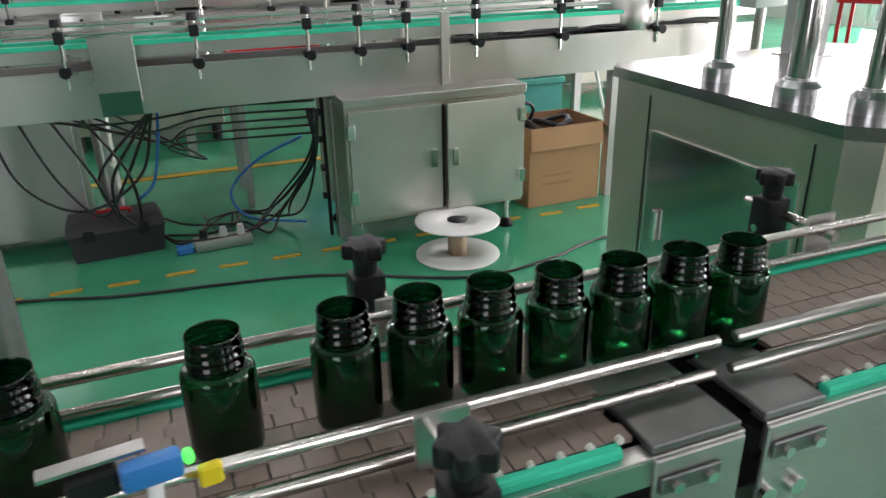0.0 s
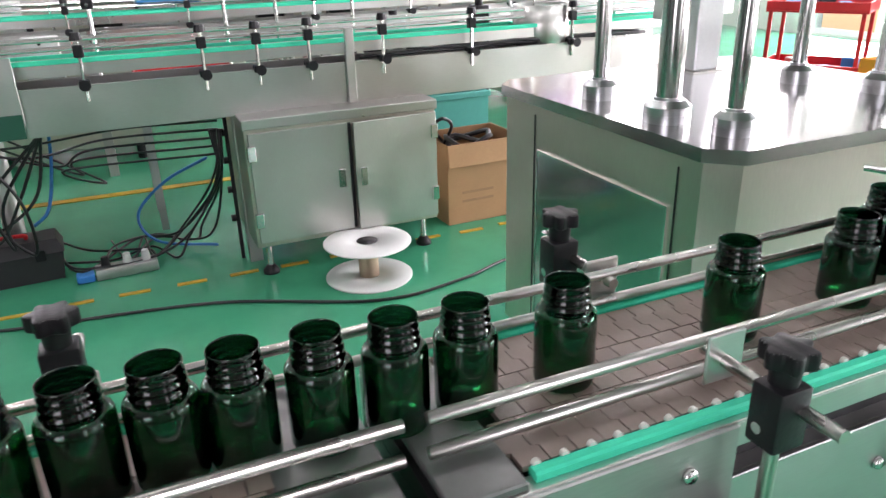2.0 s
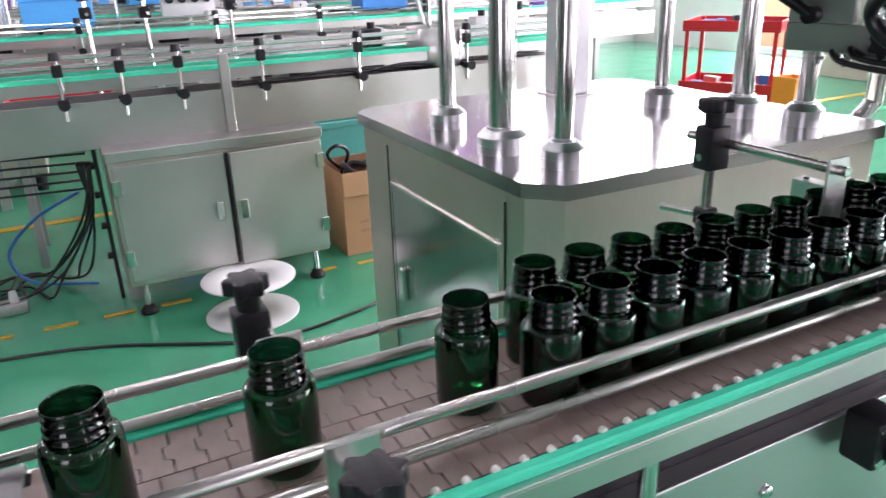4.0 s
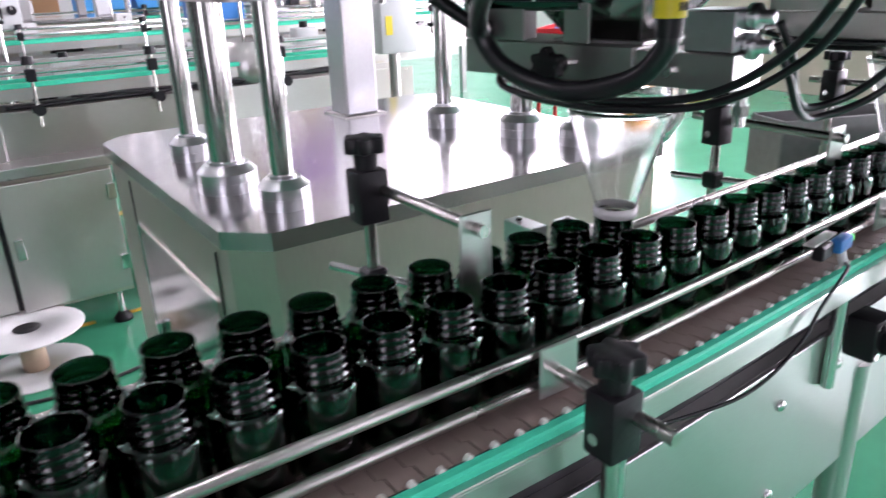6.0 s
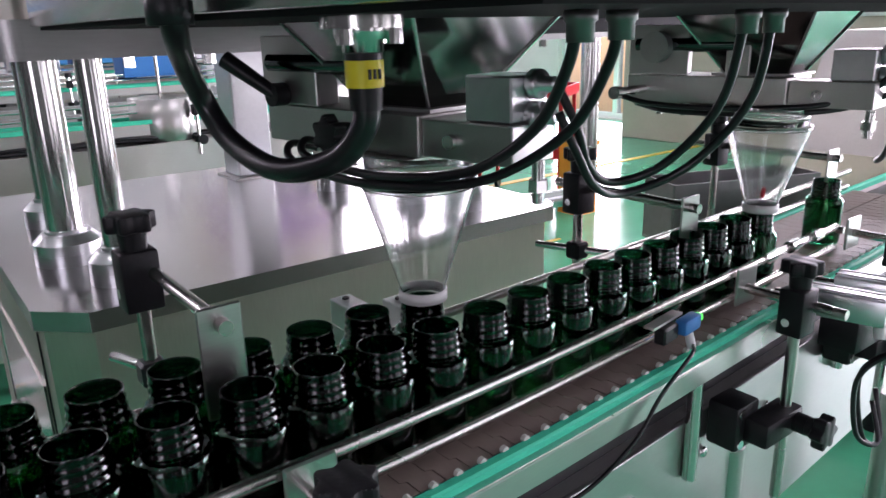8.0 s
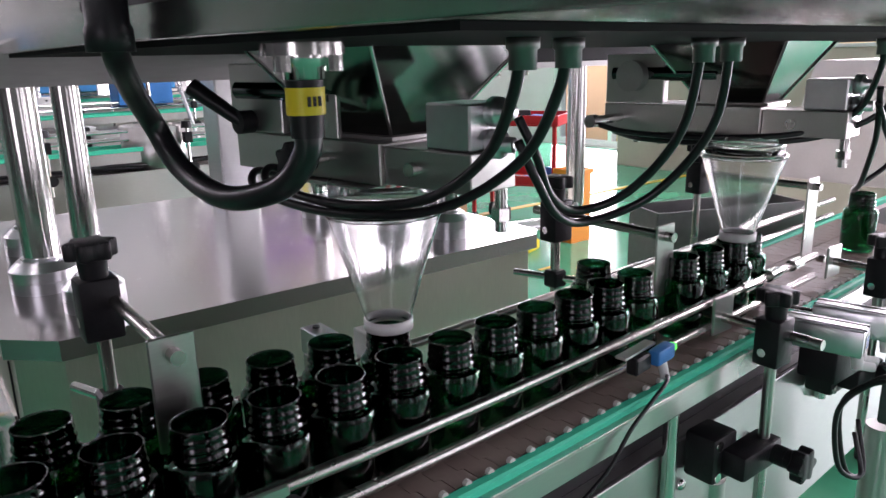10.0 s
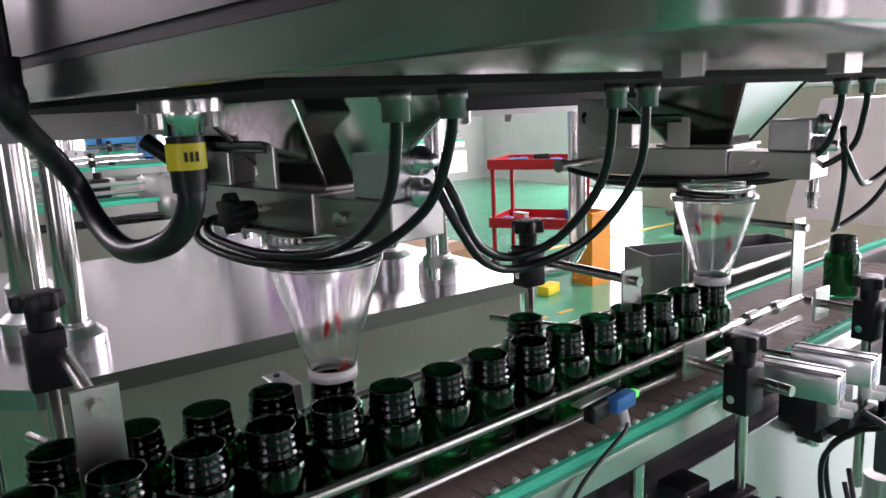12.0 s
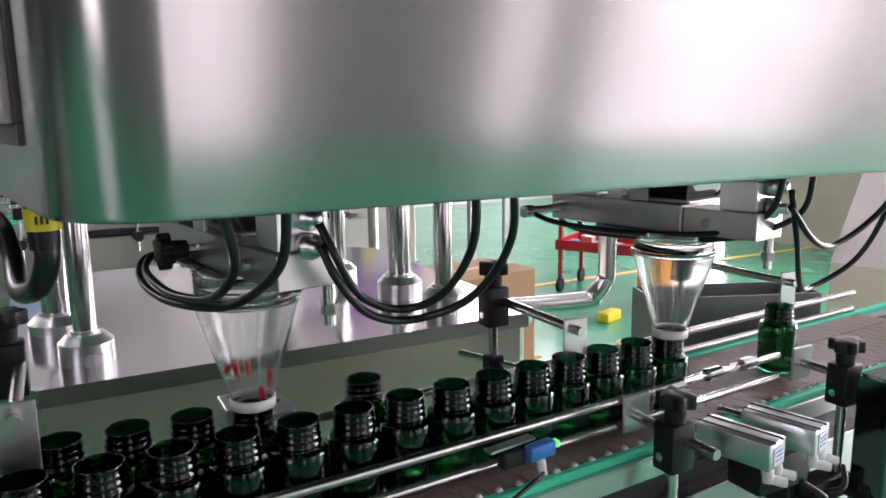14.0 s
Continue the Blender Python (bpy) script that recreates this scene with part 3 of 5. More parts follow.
square = thing("square_post", "square pale aluminium post on the table top", "post", at=pose(2.46, 2.30, 0.815))
part("tube", bx(B(), -0.045, 0.045, -0.045, 0.045, 0.004, 0.34, 0.004), ALU, square)
part("base_plate", bx(B(), -0.06, 0.06, -0.06, 0.06, 0.0, 0.004), STEEL, square)

# ---------------------------------------------------------------- counting head above
def counting_head():
    root = thing("counting_head", "large rounded stainless steel counting head on columns", "machine head")
    bm = B()
    # front-left corner rounded, west side running back at a slight angle
    ux, uy = -0.165, 0.986
    arc = [(1.9899 + 0.03 * math.cos(radians(a)), 0.615 + 0.03 * math.sin(radians(a))) for a in (189.5, 201, 213, 225, 237, 248, 259, 270)]
    prism(bm, [(1.885, 1.42), (1.885, 1.065)] + arc + [(3.12, 0.585), (3.15, 0.615), (3.15, 1.42)], 1.164, 1.50)
    bmesh.ops.bevel(bm, geom=[e for e in bm.edges if all(abs(v.co.z - 1.164) < 1e-5 for v in e.verts)], offset=0.0016, segments=2, profile=0.5, affect="EDGES")
    part("housing", bm, SATIN, root, "rounded brushed steel housing")
    part("deck_plate", prism(B(), rounded(1.85, 3.0, 1.44, 2.30, 0.03), 1.131, 1.172), STEEL_DULL, root)
    part("deck_upper", prism(B(), rounded(1.88, 2.97, 1.46, 2.27, 0.03), 1.1725, 1.45), STEEL_V, root)
    part("cross_bar", bx(B(), 2.15, 3.10, 1.30, 1.335, 1.142, 1.167, 0.002), HOLLOW, root)
    for x in (2.0, 2.1, 2.2, 2.3, 2.4, 2.5, 2.6, 2.7):
        part("bolt", cyl(B(), (x, 1.52, 1.117), (x, 1.52, 1.131), 0.007, 6), CHROME, root)
        part("bolt", cyl(B(), (x + 0.04, 0.66, 1.157), (x + 0.04, 0.66, 1.168), 0.007, 6), CHROME, root)
    for x in (2.25, 2.45, 2.9):
        part("bolt", cyl(B(), (x, 1.317, 1.125), (x, 1.317, 1.142), 0.008, 6), CHROME, root)

    def on_side(a, b, z0, z1, out):
        p, q = (1.9645 + ux * a, 0.585 + uy * a), (1.9645 + ux * b, 0.585 + uy * b)
        o = (-0.986 * out, -0.165 * out)
        return prism(B(), [(p[0], p[1]), (q[0], q[1]), (q[0] + o[0], q[1] + o[1]), (p[0] + o[0], p[1] + o[1])][::-1], z0, z1)
    # Base colour darkened to stand for the dim surroundings this side mirrors.
    part("side_panel", on_side(0.050, 0.478, 1.1886, 1.46, 0.003), SIDE_PLATE, root, "flat steel side panel darkened for its dim reflection")
    part("panel_groove", on_side(0.043, 0.478, 1.1825, 1.1884, 0.0012), HOLLOW, root)
    part("panel_groove", on_side(0.043, 0.0496, 1.1886, 1.46, 0.0012), HOLLOW, root)
    # Near-black plate stands for the shaded interior under the head.
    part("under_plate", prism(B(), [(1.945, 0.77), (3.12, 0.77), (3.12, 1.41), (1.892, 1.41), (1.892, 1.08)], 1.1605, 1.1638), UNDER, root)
    part("cable_gland", lathe(B(), [(0.0078, 0.0), (0.0125, 0.0), (0.0125, 0.012), (0.0112, 0.014), (0.0112, 0.030), (0.0078, 0.030)], 18, closed=True), BLACK, root, at=pose(1.881, 0.985, 1.158))
    return root


counting_head()


def funnel(x, y, tilt=0.0):
    root = thing("filling_funnel", "clear plastic filling funnel dropping capsules into bottles", "funnel", "filling funnels", at=pose(x, y, 0.916))
    t = 0.0011
    part("cone", lathe(B(), [(0.0205, 0.0), (0.0205, 0.006), (0.0505, 0.104), (0.0505, 0.110), (0.0494, 0.110), (0.0494, 0.1044), (0.0205 - t, 0.0065), (0.0205 - t, 0.0)], 40, closed=True), CLEAR, root, "clear conical plastic hopper")
    part("outlet_ring", lathe(B(), [(0.0208, -0.003), (0.0226, -0.003), (0.0226, 0.007), (0.0208, 0.007)], 36, closed=True), WHITE_PL, root, "milky outlet ring")
    part("rim_band", lathe(B(), [(0.0507, 0.1046), (0.0522, 0.1046), (0.0522, 0.1098), (0.0507, 0.1098)], 40, closed=True), CLEAR, root, "clear rolled rim")
    part("collar", lathe(B(), [(0.0472, 0.1105), (0.0482, 0.1105), (0.0482, 0.134), (0.0472, 0.134)], 36, closed=True), CLEAR, root, "clear upper sleeve")
    return root


funnel(2.117, 1.092)
funnel(2.643, 1.060)


def filling_unit(x, y, first):
    """Gate box, hopper, valve and their small hardware over a funnel; x, y: the funnel's axis."""
    root = thing("filling_unit", "steel gate box with dark tapered hopper above a funnel", "filling unit", "filling units", at=pose(x, y, 0, 0, 0, 9))
    part("gate_box", bx(B(), -0.024, 0.062, -0.025, 0.19, 1.049, 1.085, 0.0012), STEEL, root, "folded steel gate box")
    part("gate_lip", bx(B(), -0.012, 0.066, -0.028, 0.075, 1.0855, 1.0885), STEEL_DULL, root)
    part("slide_plate", bx(B(), -0.034, 0.070, -0.020, 0.10, 1.0455, 1.0485), STEEL, root)
    part("hopper", frustum(B(), (-0.004, 0.056, -0.018, 0.060), 1.089, (-0.060, 0.125, -0.060, 0.105), 1.163), HOPPER, root, "mirror-polished tapered steel hopper")
    for a, b in (((-0.005, -0.019, 1.089), (-0.061, -0.061, 1.163)), ((0.057, -0.019, 1.089), (0.126, -0.061, 1.163)), ((-0.005, 0.061, 1.089), (-0.061, 0.106, 1.163))):
        part("hopper_seam", cyl(B(), a, b, 0.0016, 8), CHROME, root)
    part("front_bar", bx(B(), -0.020, 0.034, -0.120, -0.0255, 1.051, 1.082, 0.001), STEEL, root)
    part("valve_body", bx(B(), -0.016, 0.030, -0.116, -0.070, 1.0825, 1.118, 0.0015), ALU, root, "square air valve body")
    for zz in (1.111, 1.087):
        part("air_fitting", lathe(B(), [(0, 0), (0.0115, 0), (0.0115, 0.007), (0.0105, 0.009), (0.006, 0.010), (0.006, 0.020), (0, 0.020)], 20), ALU, root, at=pose(0.010, -0.1165, zz, 90, 0, 0))
    part("valve_rod", cyl(B(), (0.034, -0.105, 1.012), (0.034, -0.105, 1.0508), 0.0055, 12), CHROME, root)
    part("rod_nut", cyl(B(), (0.034, -0.105, 1.022), (0.034, -0.105, 1.032), 0.0085, 6), CHROME, root)
    part("inner_bracket", bx(B(), -0.030, -0.025, 0.02, 0.05, 1.0862, 1.150, 0.001), STEEL, root)
    part("inner_bracket", bx(B(), -0.030, -0.025, 0.10, 0.185, 1.0862, 1.150, 0.001), STEEL, root)
    part("inner_block", bx(B(), -0.022, 0.004, 0.11, 0.175, 1.0862, 1.142, 0.001), STEEL_DULL, root)
    part("cross_tube", cyl(B(), (-0.024, 0.03, 1.125), (-0.024, 0.175, 1.125), 0.010, 18), DARK_STEEL, root)
    part("screw", cyl(B(), (-0.026, -0.060, 1.066), (-0.0205, -0.060, 1.066), 0.006, 12), CHROME, root)
    part("screw", cyl(B(), (-0.030, 0.06, 1.135), (-0.0255, 0.06, 1.135), 0.005, 12), CHROME, root)
    for yy in (0.075, 0.11, 0.145):
        part("hose_nipple", cyl(B(), (-0.012, yy, 1.032), (-0.012, yy, 1.0485), 0.005, 10), CHROME, root)
        part("nipple_nut", cyl(B(), (-0.012, yy, 1.038), (-0.012, yy, 1.043), 0.008, 6), CHROME, root)
    if first:
        knob(root, pose(-0.040, 0.045, 1.068, 0, -90, 0), 0.8)
        part("knob_stud", cyl(B(), (-0.040, 0.045, 1.068), (-0.0245, 0.045, 1.068), 0.0045, 10), CHROME, root)
        bm = B()
        cyl(bm, (-0.046, 0.15, 1.096), (-0.0305, 0.15, 1.096), 0.011, 16)
        cyl(bm, (-0.040, 0.15, 1.096), (-0.068, 0.190, 1.130), 0.0065, 14, 0.0085)
        part("clamp_lever", bm, BLACK, root, "black adjustable clamping lever")
    else:
        part("side_rod", cyl(B(), (-0.090, 0.165, 1.066), (-0.0245, 0.165, 1.066), 0.006, 14), CHROME, root)
        part("rod_cap", cyl(B(), (-0.102, 0.165, 1.066), (-0.088, 0.165, 1.066), 0.0085, 14), CHROME, root)
        part("hand_wheel", cyl(B(), (-0.048, 0.14, 1.122), (-0.033, 0.14, 1.122), 0.020, 24), STEEL_DULL, root)
    return root


filling_unit(2.117, 1.092, True)
filling_unit(2.643, 1.060, False)

# connector and hoses
connector = thing("cable_connector", "chrome cable connector with yellow tag under the counting head", "connector", at=pose(1.955, 0.911, 0))
part("flange", cyl(B(), (0, 0, 1.154), (0, 0, 1.1602), 0.022, 24), CHROME, connector)
part("shell", lathe(B(), [(0, 0), (0.011, 0), (0.011, 0.006), (0.015, 0.007), (0.015, 0.017), (0, 0.017)], 24), CHROME, connector, at=pose(0, 0, 1.142))
for dx, dy in ((0.016, 0.009), (-0.016, -0.009), (0.010, -0.015)):
    part("clamp_screw", cyl(B(), (dx, dy, 1.146), (dx, dy, 1.1538), 0.0045, 10), CHROME, connector)
part("boot", cyl(B(), (0, 0, 1.112), (0, 0, 1.1415), 0.0088, 20, 0.0100), BLACK, connector)
part("yellow_tag", cyl(B(), (0, 0, 1.124), (0, 0, 1.138), 0.0104, 20), YELLOW, connector, "yellow wrapped cable tag")
for i in range(3):
    part("tag_mark", bx(B(), -0.004 + i * 0.003, -0.0025 + i * 0.003, -0.0108, -0.0098, 1.1285, 1.1335), HOLLOW, connector)
solid("thick_cable", tube(B(), [(1.955, 0.911, 1.120), (1.955, 0.914, 1.103), (1.948, 0.935, 1.083), (1.935, 0.985, 1.0725), (1.930, 1.045, 1.085), (1.922, 1.065, 1.112), (1.902, 1.035, 1.138), (1.884, 0.990, 1.160), (1.881, 0.985, 1.20), (1.880, 0.985, 1.32), (1.879, 0.985, 1.46)], 0.0075, 14), RUBBER,
      "thick black cable looping from the connector up the head", "cable")


def hose(points, r=0.0036):
    solid("air_hose", tube(B(), points, r, 10), RUBBER, "black air hose hanging in a loop under the machine head", "hose", "air hoses")


hose([(2.085, 1.170, 1.045), (2.05, 1.168, 1.060), (2.035, 1.150, 1.052), (2.035, 1.10, 1.047), (2.045, 1.03, 1.046), (2.062, 0.955, 1.058), (2.068, 0.90, 1.090), (2.055, 0.86, 1.130), (2.045, 0.842, 1.164)])
hose([(2.080, 1.205, 1.045), (2.045, 1.19, 1.055), (2.03, 1.165, 1.046), (2.03, 1.10, 1.040), (2.045, 1.03, 1.039), (2.075, 0.955, 1.050), (2.098, 0.90, 1.085), (2.096, 0.865, 1.130), (2.089, 0.851, 1.164)])
hose([(2.147, 0.953, 1.108), (2.158, 0.945, 1.080), (2.180, 0.950, 1.045), (2.218, 0.955, 1.028), (2.243, 0.925, 1.045), (2.250, 0.885, 1.095), (2.237, 0.862, 1.164)])
hose([(2.147, 0.953, 1.091), (2.158, 0.945, 1.062), (2.185, 0.948, 1.030), (2.228, 0.952, 1.018), (2.268, 0.920, 1.040), (2.282, 0.880, 1.095), (2.268, 0.860, 1.164)])
hose([(2.535, 1.215, 1.062), (2.55, 1.17, 1.052), (2.59, 1.08, 1.048), (2.635, 0.99, 1.055), (2.66, 0.94, 1.080), (2.65, 0.915, 1.125), (2.632, 0.905, 1.164)])
hose([(2.600, 1.235, 1.045), (2.585, 1.17, 1.040), (2.61, 1.08, 1.040), (2.655, 0.985, 1.048), (2.69, 0.925, 1.078), (2.685, 0.905, 1.125), (2.665, 0.895, 1.164)])
hose([(2.673, 0.921, 1.108), (2.70, 0.93, 1.050), (2.76, 0.965, 0.985), (2.83, 1.00, 0.965), (2.89, 0.98, 1.00), (2.90, 0.95, 1.07), (2.885, 0.92, 1.164)])
hose([(2.673, 0.921, 1.091), (2.72, 0.925, 1.050), (2.78, 0.94, 1.035), (2.83, 0.93, 1.06), (2.845, 0.91, 1.10), (2.84, 0.90, 1.164)])
for x, y in ((2.045, 0.842), (2.089, 0.851), (2.237, 0.862), (2.268, 0.860), (2.632, 0.905), (2.665, 0.895), (2.885, 0.92), (2.84, 0.90)):
    solid("push_fitting", lathe(B(), [(0, 0), (0.0075, 0), (0.0075, 0.010), (0.0090, 0.011), (0.0090, 0.0162), (0, 0.0162)], 14), DULL_PLATE, "dark steel push-in air fitting under the machine head", "fitting", "push fittings", at=pose(x, y, 1.144))

# ---------------------------------------------------------------- the reel, box, toolbox and power strip on the floor
reel = thing("cable_reel", "empty white plastic reel standing on the green floor", "reel", at=pose(1.64, 3.06, 0))
for z in (0.0, 0.140):
    part("flange", lathe(B(), [(0.021, z), (0.164, z), (0.167, z + 0.0015), (0.167, z + 0.0045), (0.164, z + 0.006), (0.021, z + 0.006)], 64, closed=True), WHITE_PL, reel, "white plastic reel flange")
part("core", lathe(B(), [(0.030, 0.006), (0.038, 0.006), (0.038, 0.140), (0.030, 0.140)], 36, closed=True), REEL_CORE, reel, "tan reel core")
# Dark disc caps the flange, painting the hole's inner shade.
part("bore_shade_disc", lathe(B(), [(0.0, 0.1466), (0.041, 0.1466), (0.041, 0.1475), (0.0, 0.1475)], 36), HOLLOW, reel, "flat dark disc standing for the shaded centre hole")


def carton():
    root = thing("cardboard_box", "open brown cardboard box with black cables inside", "box", at=pose(2.32, 3.56, 0, 0, 0, 2))
    w, d, h, t = 0.19, 0.15, 0.37, 0.005
    part("front_wall", bx(B(), -w, w, -d, -d + t, 0.001, h, 0.001), CARD, root)
    part("back_wall", bx(B(), -w, w, d - t, d, 0.001, h, 0.001), CARD, root)
    part("side_wall", bx(B(), -w, -w + t, -d + t, d - t, 0.001, h, 0.001), CARD, root)
    part("side_wall", bx(B(), w - t, w, -d + t, d - t, 0.001, h, 0.001), CARD, root)
    part("bottom", bx(B(), -w + t, w - t, -d + t, d - t, 0.001, 0.006), CARD, root)
    part("flap", bx(B(), -w, w, -0.10, 0.0, -0.002, 0.002, 0.001), CARD, root, "folded-out front flap", at=pose(0, -d - 0.003, h, 82, 0, 0))
    part("flap", bx(B(), 0.0, 0.10, -d, d, -0.002, 0.002, 0.001), CARD, root, at=pose(w, 0, h, 0, 40, 0))
    for z in (0.14, 0.10):
        part("print_bar", bx(B(), -0.12, 0.04, -d - 0.0012, -d - 0.0002, z, z + 0.012), CARD_PRINT, root, "faded unreadable print")
    return root


carton()
solid("cable_coil", tube(tube(B(), [(2.18, 3.50, 0.30), (2.25, 3.60, 0.36), (2.36, 3.52, 0.34), (2.44, 3.62, 0.36), (2.30, 3.66, 0.33), (2.20, 3.56, 0.37), (2.26, 3.48, 0.33), (2.40, 3.50, 0.37)], 0.012, 8),
                         [(2.20, 3.62, 0.30), (2.22, 3.54, 0.42), (2.16, 3.50, 0.47), (2.12, 3.52, 0.43), (2.20, 3.60, 0.34)], 0.008, 8), RUBBER, "coiled black cable lying in the cardboard box", "cable")


def toolbox():
    root = thing("toolbox", "black plastic toolbox with red handle on the floor", "toolbox", at=pose(0.385, 3.66, 0, 0, 0, 4))
    part("body", frustum(B(), (-0.165, 0.165, -0.075, 0.075), 0.0, (-0.18, 0.18, -0.085, 0.085), 0.115), TOOLBOX, root)
    bm = B()
    frustum(bm, (-0.185, 0.185, -0.09, 0.09), 0.1155, (-0.165, 0.165, -0.065, 0.065), 0.165)
    part("lid", bm, TOOLBOX, root)
    part("handle", tube(B(), [(-0.06, -0.02, 0.166), (-0.055, -0.02, 0.182), (0.055, -0.02, 0.182), (0.06, -0.02, 0.166)], 0.008, 10, 3), RED, root, "red carrying handle")
    for x in (-0.10, 0.10):
        part("latch", bx(B(), x - 0.018, x + 0.018, -0.096, -0.0905, 0.09, 0.135, 0.002), BLACK, root)


toolbox()


def power_strip():
    root = thing("power_strip", "grey power strip with plugs lying on the floor", "power strip", at=pose(0.77, 3.53, 0, 0, 0, 3))
    part("body", bx(B(), -0.10, 0.13, -0.035, 0.035, 0.001, 0.045, 0.005, 2), STEEL_DULL, root)
    part("blue_plug", bx(B(), -0.17, -0.105, -0.03, 0.03, 0.001, 0.03, 0.004), BLUE, root, "blue plug block")
    for x in (-0.06, 0.02, 0.09):
        part("plug", cyl(B(), (x, 0, 0.0452), (x, 0, 0.085), 0.018, 16, 0.013), BLACK if x < 0 else GREY_BOX, root)


power_strip()


def floor_cable(points, r=0.006, label="black power cable lying on the green floor"):
    solid("floor_cable", tube(B(), points, r, 8), RUBBER, label, "cable", "floor cables")


floor_cable([(-1.0, 3.45, 0.006), (0.0, 3.30, 0.006), (0.4, 3.19, 0.006), (1.06, 3.08, 0.006), (1.6, 2.83, 0.006), (1.95, 2.86, 0.006), (2.25, 2.96, 0.006), (3.0, 3.05, 0.006)], 0.006, "long black cable across the green floor")
rnd = random.Random(5)
for i in range(7):
    x0, y0 = rnd.uniform(0.35, 1.2), rnd.uniform(3.6, 4.0)
    pts = [(1.18 + rnd.uniform(-0.03, 0.03), 3.45, 0.55), (1.16 + rnd.uniform(-0.06, 0.03), 3.46, 0.35), (1.12 + rnd.uniform(-0.12, 0.02), 3.5 + rnd.uniform(0, 0.2), 0.10)]
    for k in range(4):
        pts.append((pts[-1][0] - rnd.uniform(0.03, 0.22), 3.55 + rnd.uniform(-0.05, 0.35), 0.008 + 0.004 * i + rnd.uniform(0, 0.03)))
    floor_cable(pts, rnd.choice((0.004, 0.005, 0.006)), "black machine cable trailing from the far cabinet")
for i in range(5):
    z = 0.58 - 0.012 * i
    floor_cable([(0.1 + 0.09 * i, 3.55 + 0.03 * i, z + 0.02), (0.45 + 0.08 * i, 3.52 + 0.02 * i, z - 0.03 - 0.035 * i), (0.85 - 0.05 * i, 3.5, z - 0.02 * i), (1.2, 3.46, z - 0.02 * i)], 0.0045, "black cable hung below the far conveyor")
for i in range(4):
    floor_cable([(0.05 + 0.1 * i, 3.5, 0.60), (0.12 + 0.12 * i, 3.52, 0.35), (0.30 + 0.06 * i, 3.55, 0.22 - 0.03 * i), (0.52 - 0.05 * i, 3.54, 0.34), (0.60, 3.5, 0.60)], 0.006, "black cable loop below the far conveyor")
solid("blue_air_line", tube(B(), [(0.62, 3.55, 0.60), (0.60, 3.56, 0.45), (0.56, 3.55, 0.30), (0.5, 3.56, 0.24)], 0.006, 8), BLUE, "blue air line hanging below the far conveyor", "hose")
solid("blue_air_line", tube(B(), [(1.15, 3.55, 0.42), (0.98, 3.7, 0.30), (0.86, 3.75, 0.16), (0.92, 3.7, 0.05), (1.15, 3.62, 0.02)], 0.006, 8), BLUE, "blue air line looping to the floor", "hose")

# ---------------------------------------------------------------- far conveyors
def small_clamp(x, y, z):
    root = thing("guide_clamp", "small steel rod clamp with black knobs on far conveyor", "clamp", "far conveyor clamps", at=pose(x, y, z))
    part("rod", cyl(B(), (0, 0, -0.10), (0, 0, 0.10), 0.0065, 10), CHROME, root)
    part("upper_block", bx(B(), -0.016, 0.016, -0.014, 0.014, 0.045, 0.085, 0.003), BLACK, root)
    part("knob", cyl(B(), (0, 0, 0.10), (0, 0, 0.125), 0.021, 10, 0.017), BLACK, root)
    part("lower_block", bx(B(), -0.018, 0.018, -0.012, 0.030, -0.055, -0.030, 0.003), BLACK, root)
    part("lower_knob", cyl(B(), (0, -0.014, -0.042), (0, -0.045, -0.042), 0.010, 10, 0.019), BLACK, root)
    part("arm", cyl(B(), (0, 0, 0.066), (0, 0.07, 0.066), 0.005, 10), CHROME, root)
    return root


def far_conveyor(x0, x1, y, top, clamps, label):
    root = thing("far_conveyor", label, "conveyor", "far conveyors")
    part("side_plate", bx(B(), x0, x1, y, y + 0.006, top - 0.235, top - 0.075, 0.001), STEEL, root, "long brushed steel side plate")
    part("side_plate", bx(B(), x0, x1, y + 0.20, y + 0.206, top - 0.235, top - 0.075, 0.001), STEEL, root)
    part("flange", bx(B(), x0, x1, y + 0.030, y + 0.034, top - 0.045, top - 0.006), STEEL, root)
    part("wear_strip", bx(B(), x0, x1, y + 0.022, y + 0.038, top - 0.0055, top + 0.010, 0.001), GREEN_STRIP, root, "bright green wear strip")
    part("wear_strip", bx(B(), x0, x1, y + 0.165, y + 0.180, top - 0.0055, top + 0.010, 0.001), GREEN_STRIP, root)
    part("chain_bed", bx(B(), x0, x1, y + 0.039, y + 0.164, top - 0.03, top - 0.002), CHAIN, root, "flat brown chain")
    for z in (0.035, 0.065):
        part("guide_rod", cyl(B(), (x0, y + 0.07, top + z), (x1, y + 0.07, top + z), 0.005, 8), CHROME, root)
        part("guide_rod", cyl(B(), (x0, y + 0.15, top + z), (x1, y + 0.15, top + z), 0.005, 8), CHROME, root)
    part("under_tray", bx(B(), x0, x1, y + 0.0065, y + 0.1995, top - 0.232, top - 0.20), HOLLOW, root)
    x = x0 + 0.35
    while x < x1:
        part("stand", bx(B(), x, x + 0.05, y + 0.08, y + 0.13, 0.0, top - 0.2325), STEEL_DULL, root)
        x += 1.3
    for x in clamps:
        small_clamp(x, y - 0.004, top - 0.03)
    return root


FAR_TOP = 0.85
far_conveyor(-3.0, 3.3, 3.33, FAR_TOP, (0.36, 0.78, 1.17, 1.36, 1.55, 1.84, 2.22, -0.4, -1.0, 2.7), "long steel conveyor with green strip behind the machine")
guard = thing("splash_guard", "bent steel guard plate clipped on the far conveyor", "guard plate")
part("plate", bx(B(), 0.44, 0.58, 3.312, 3.315, 0.66, 0.88, 0.001), STEEL, guard)
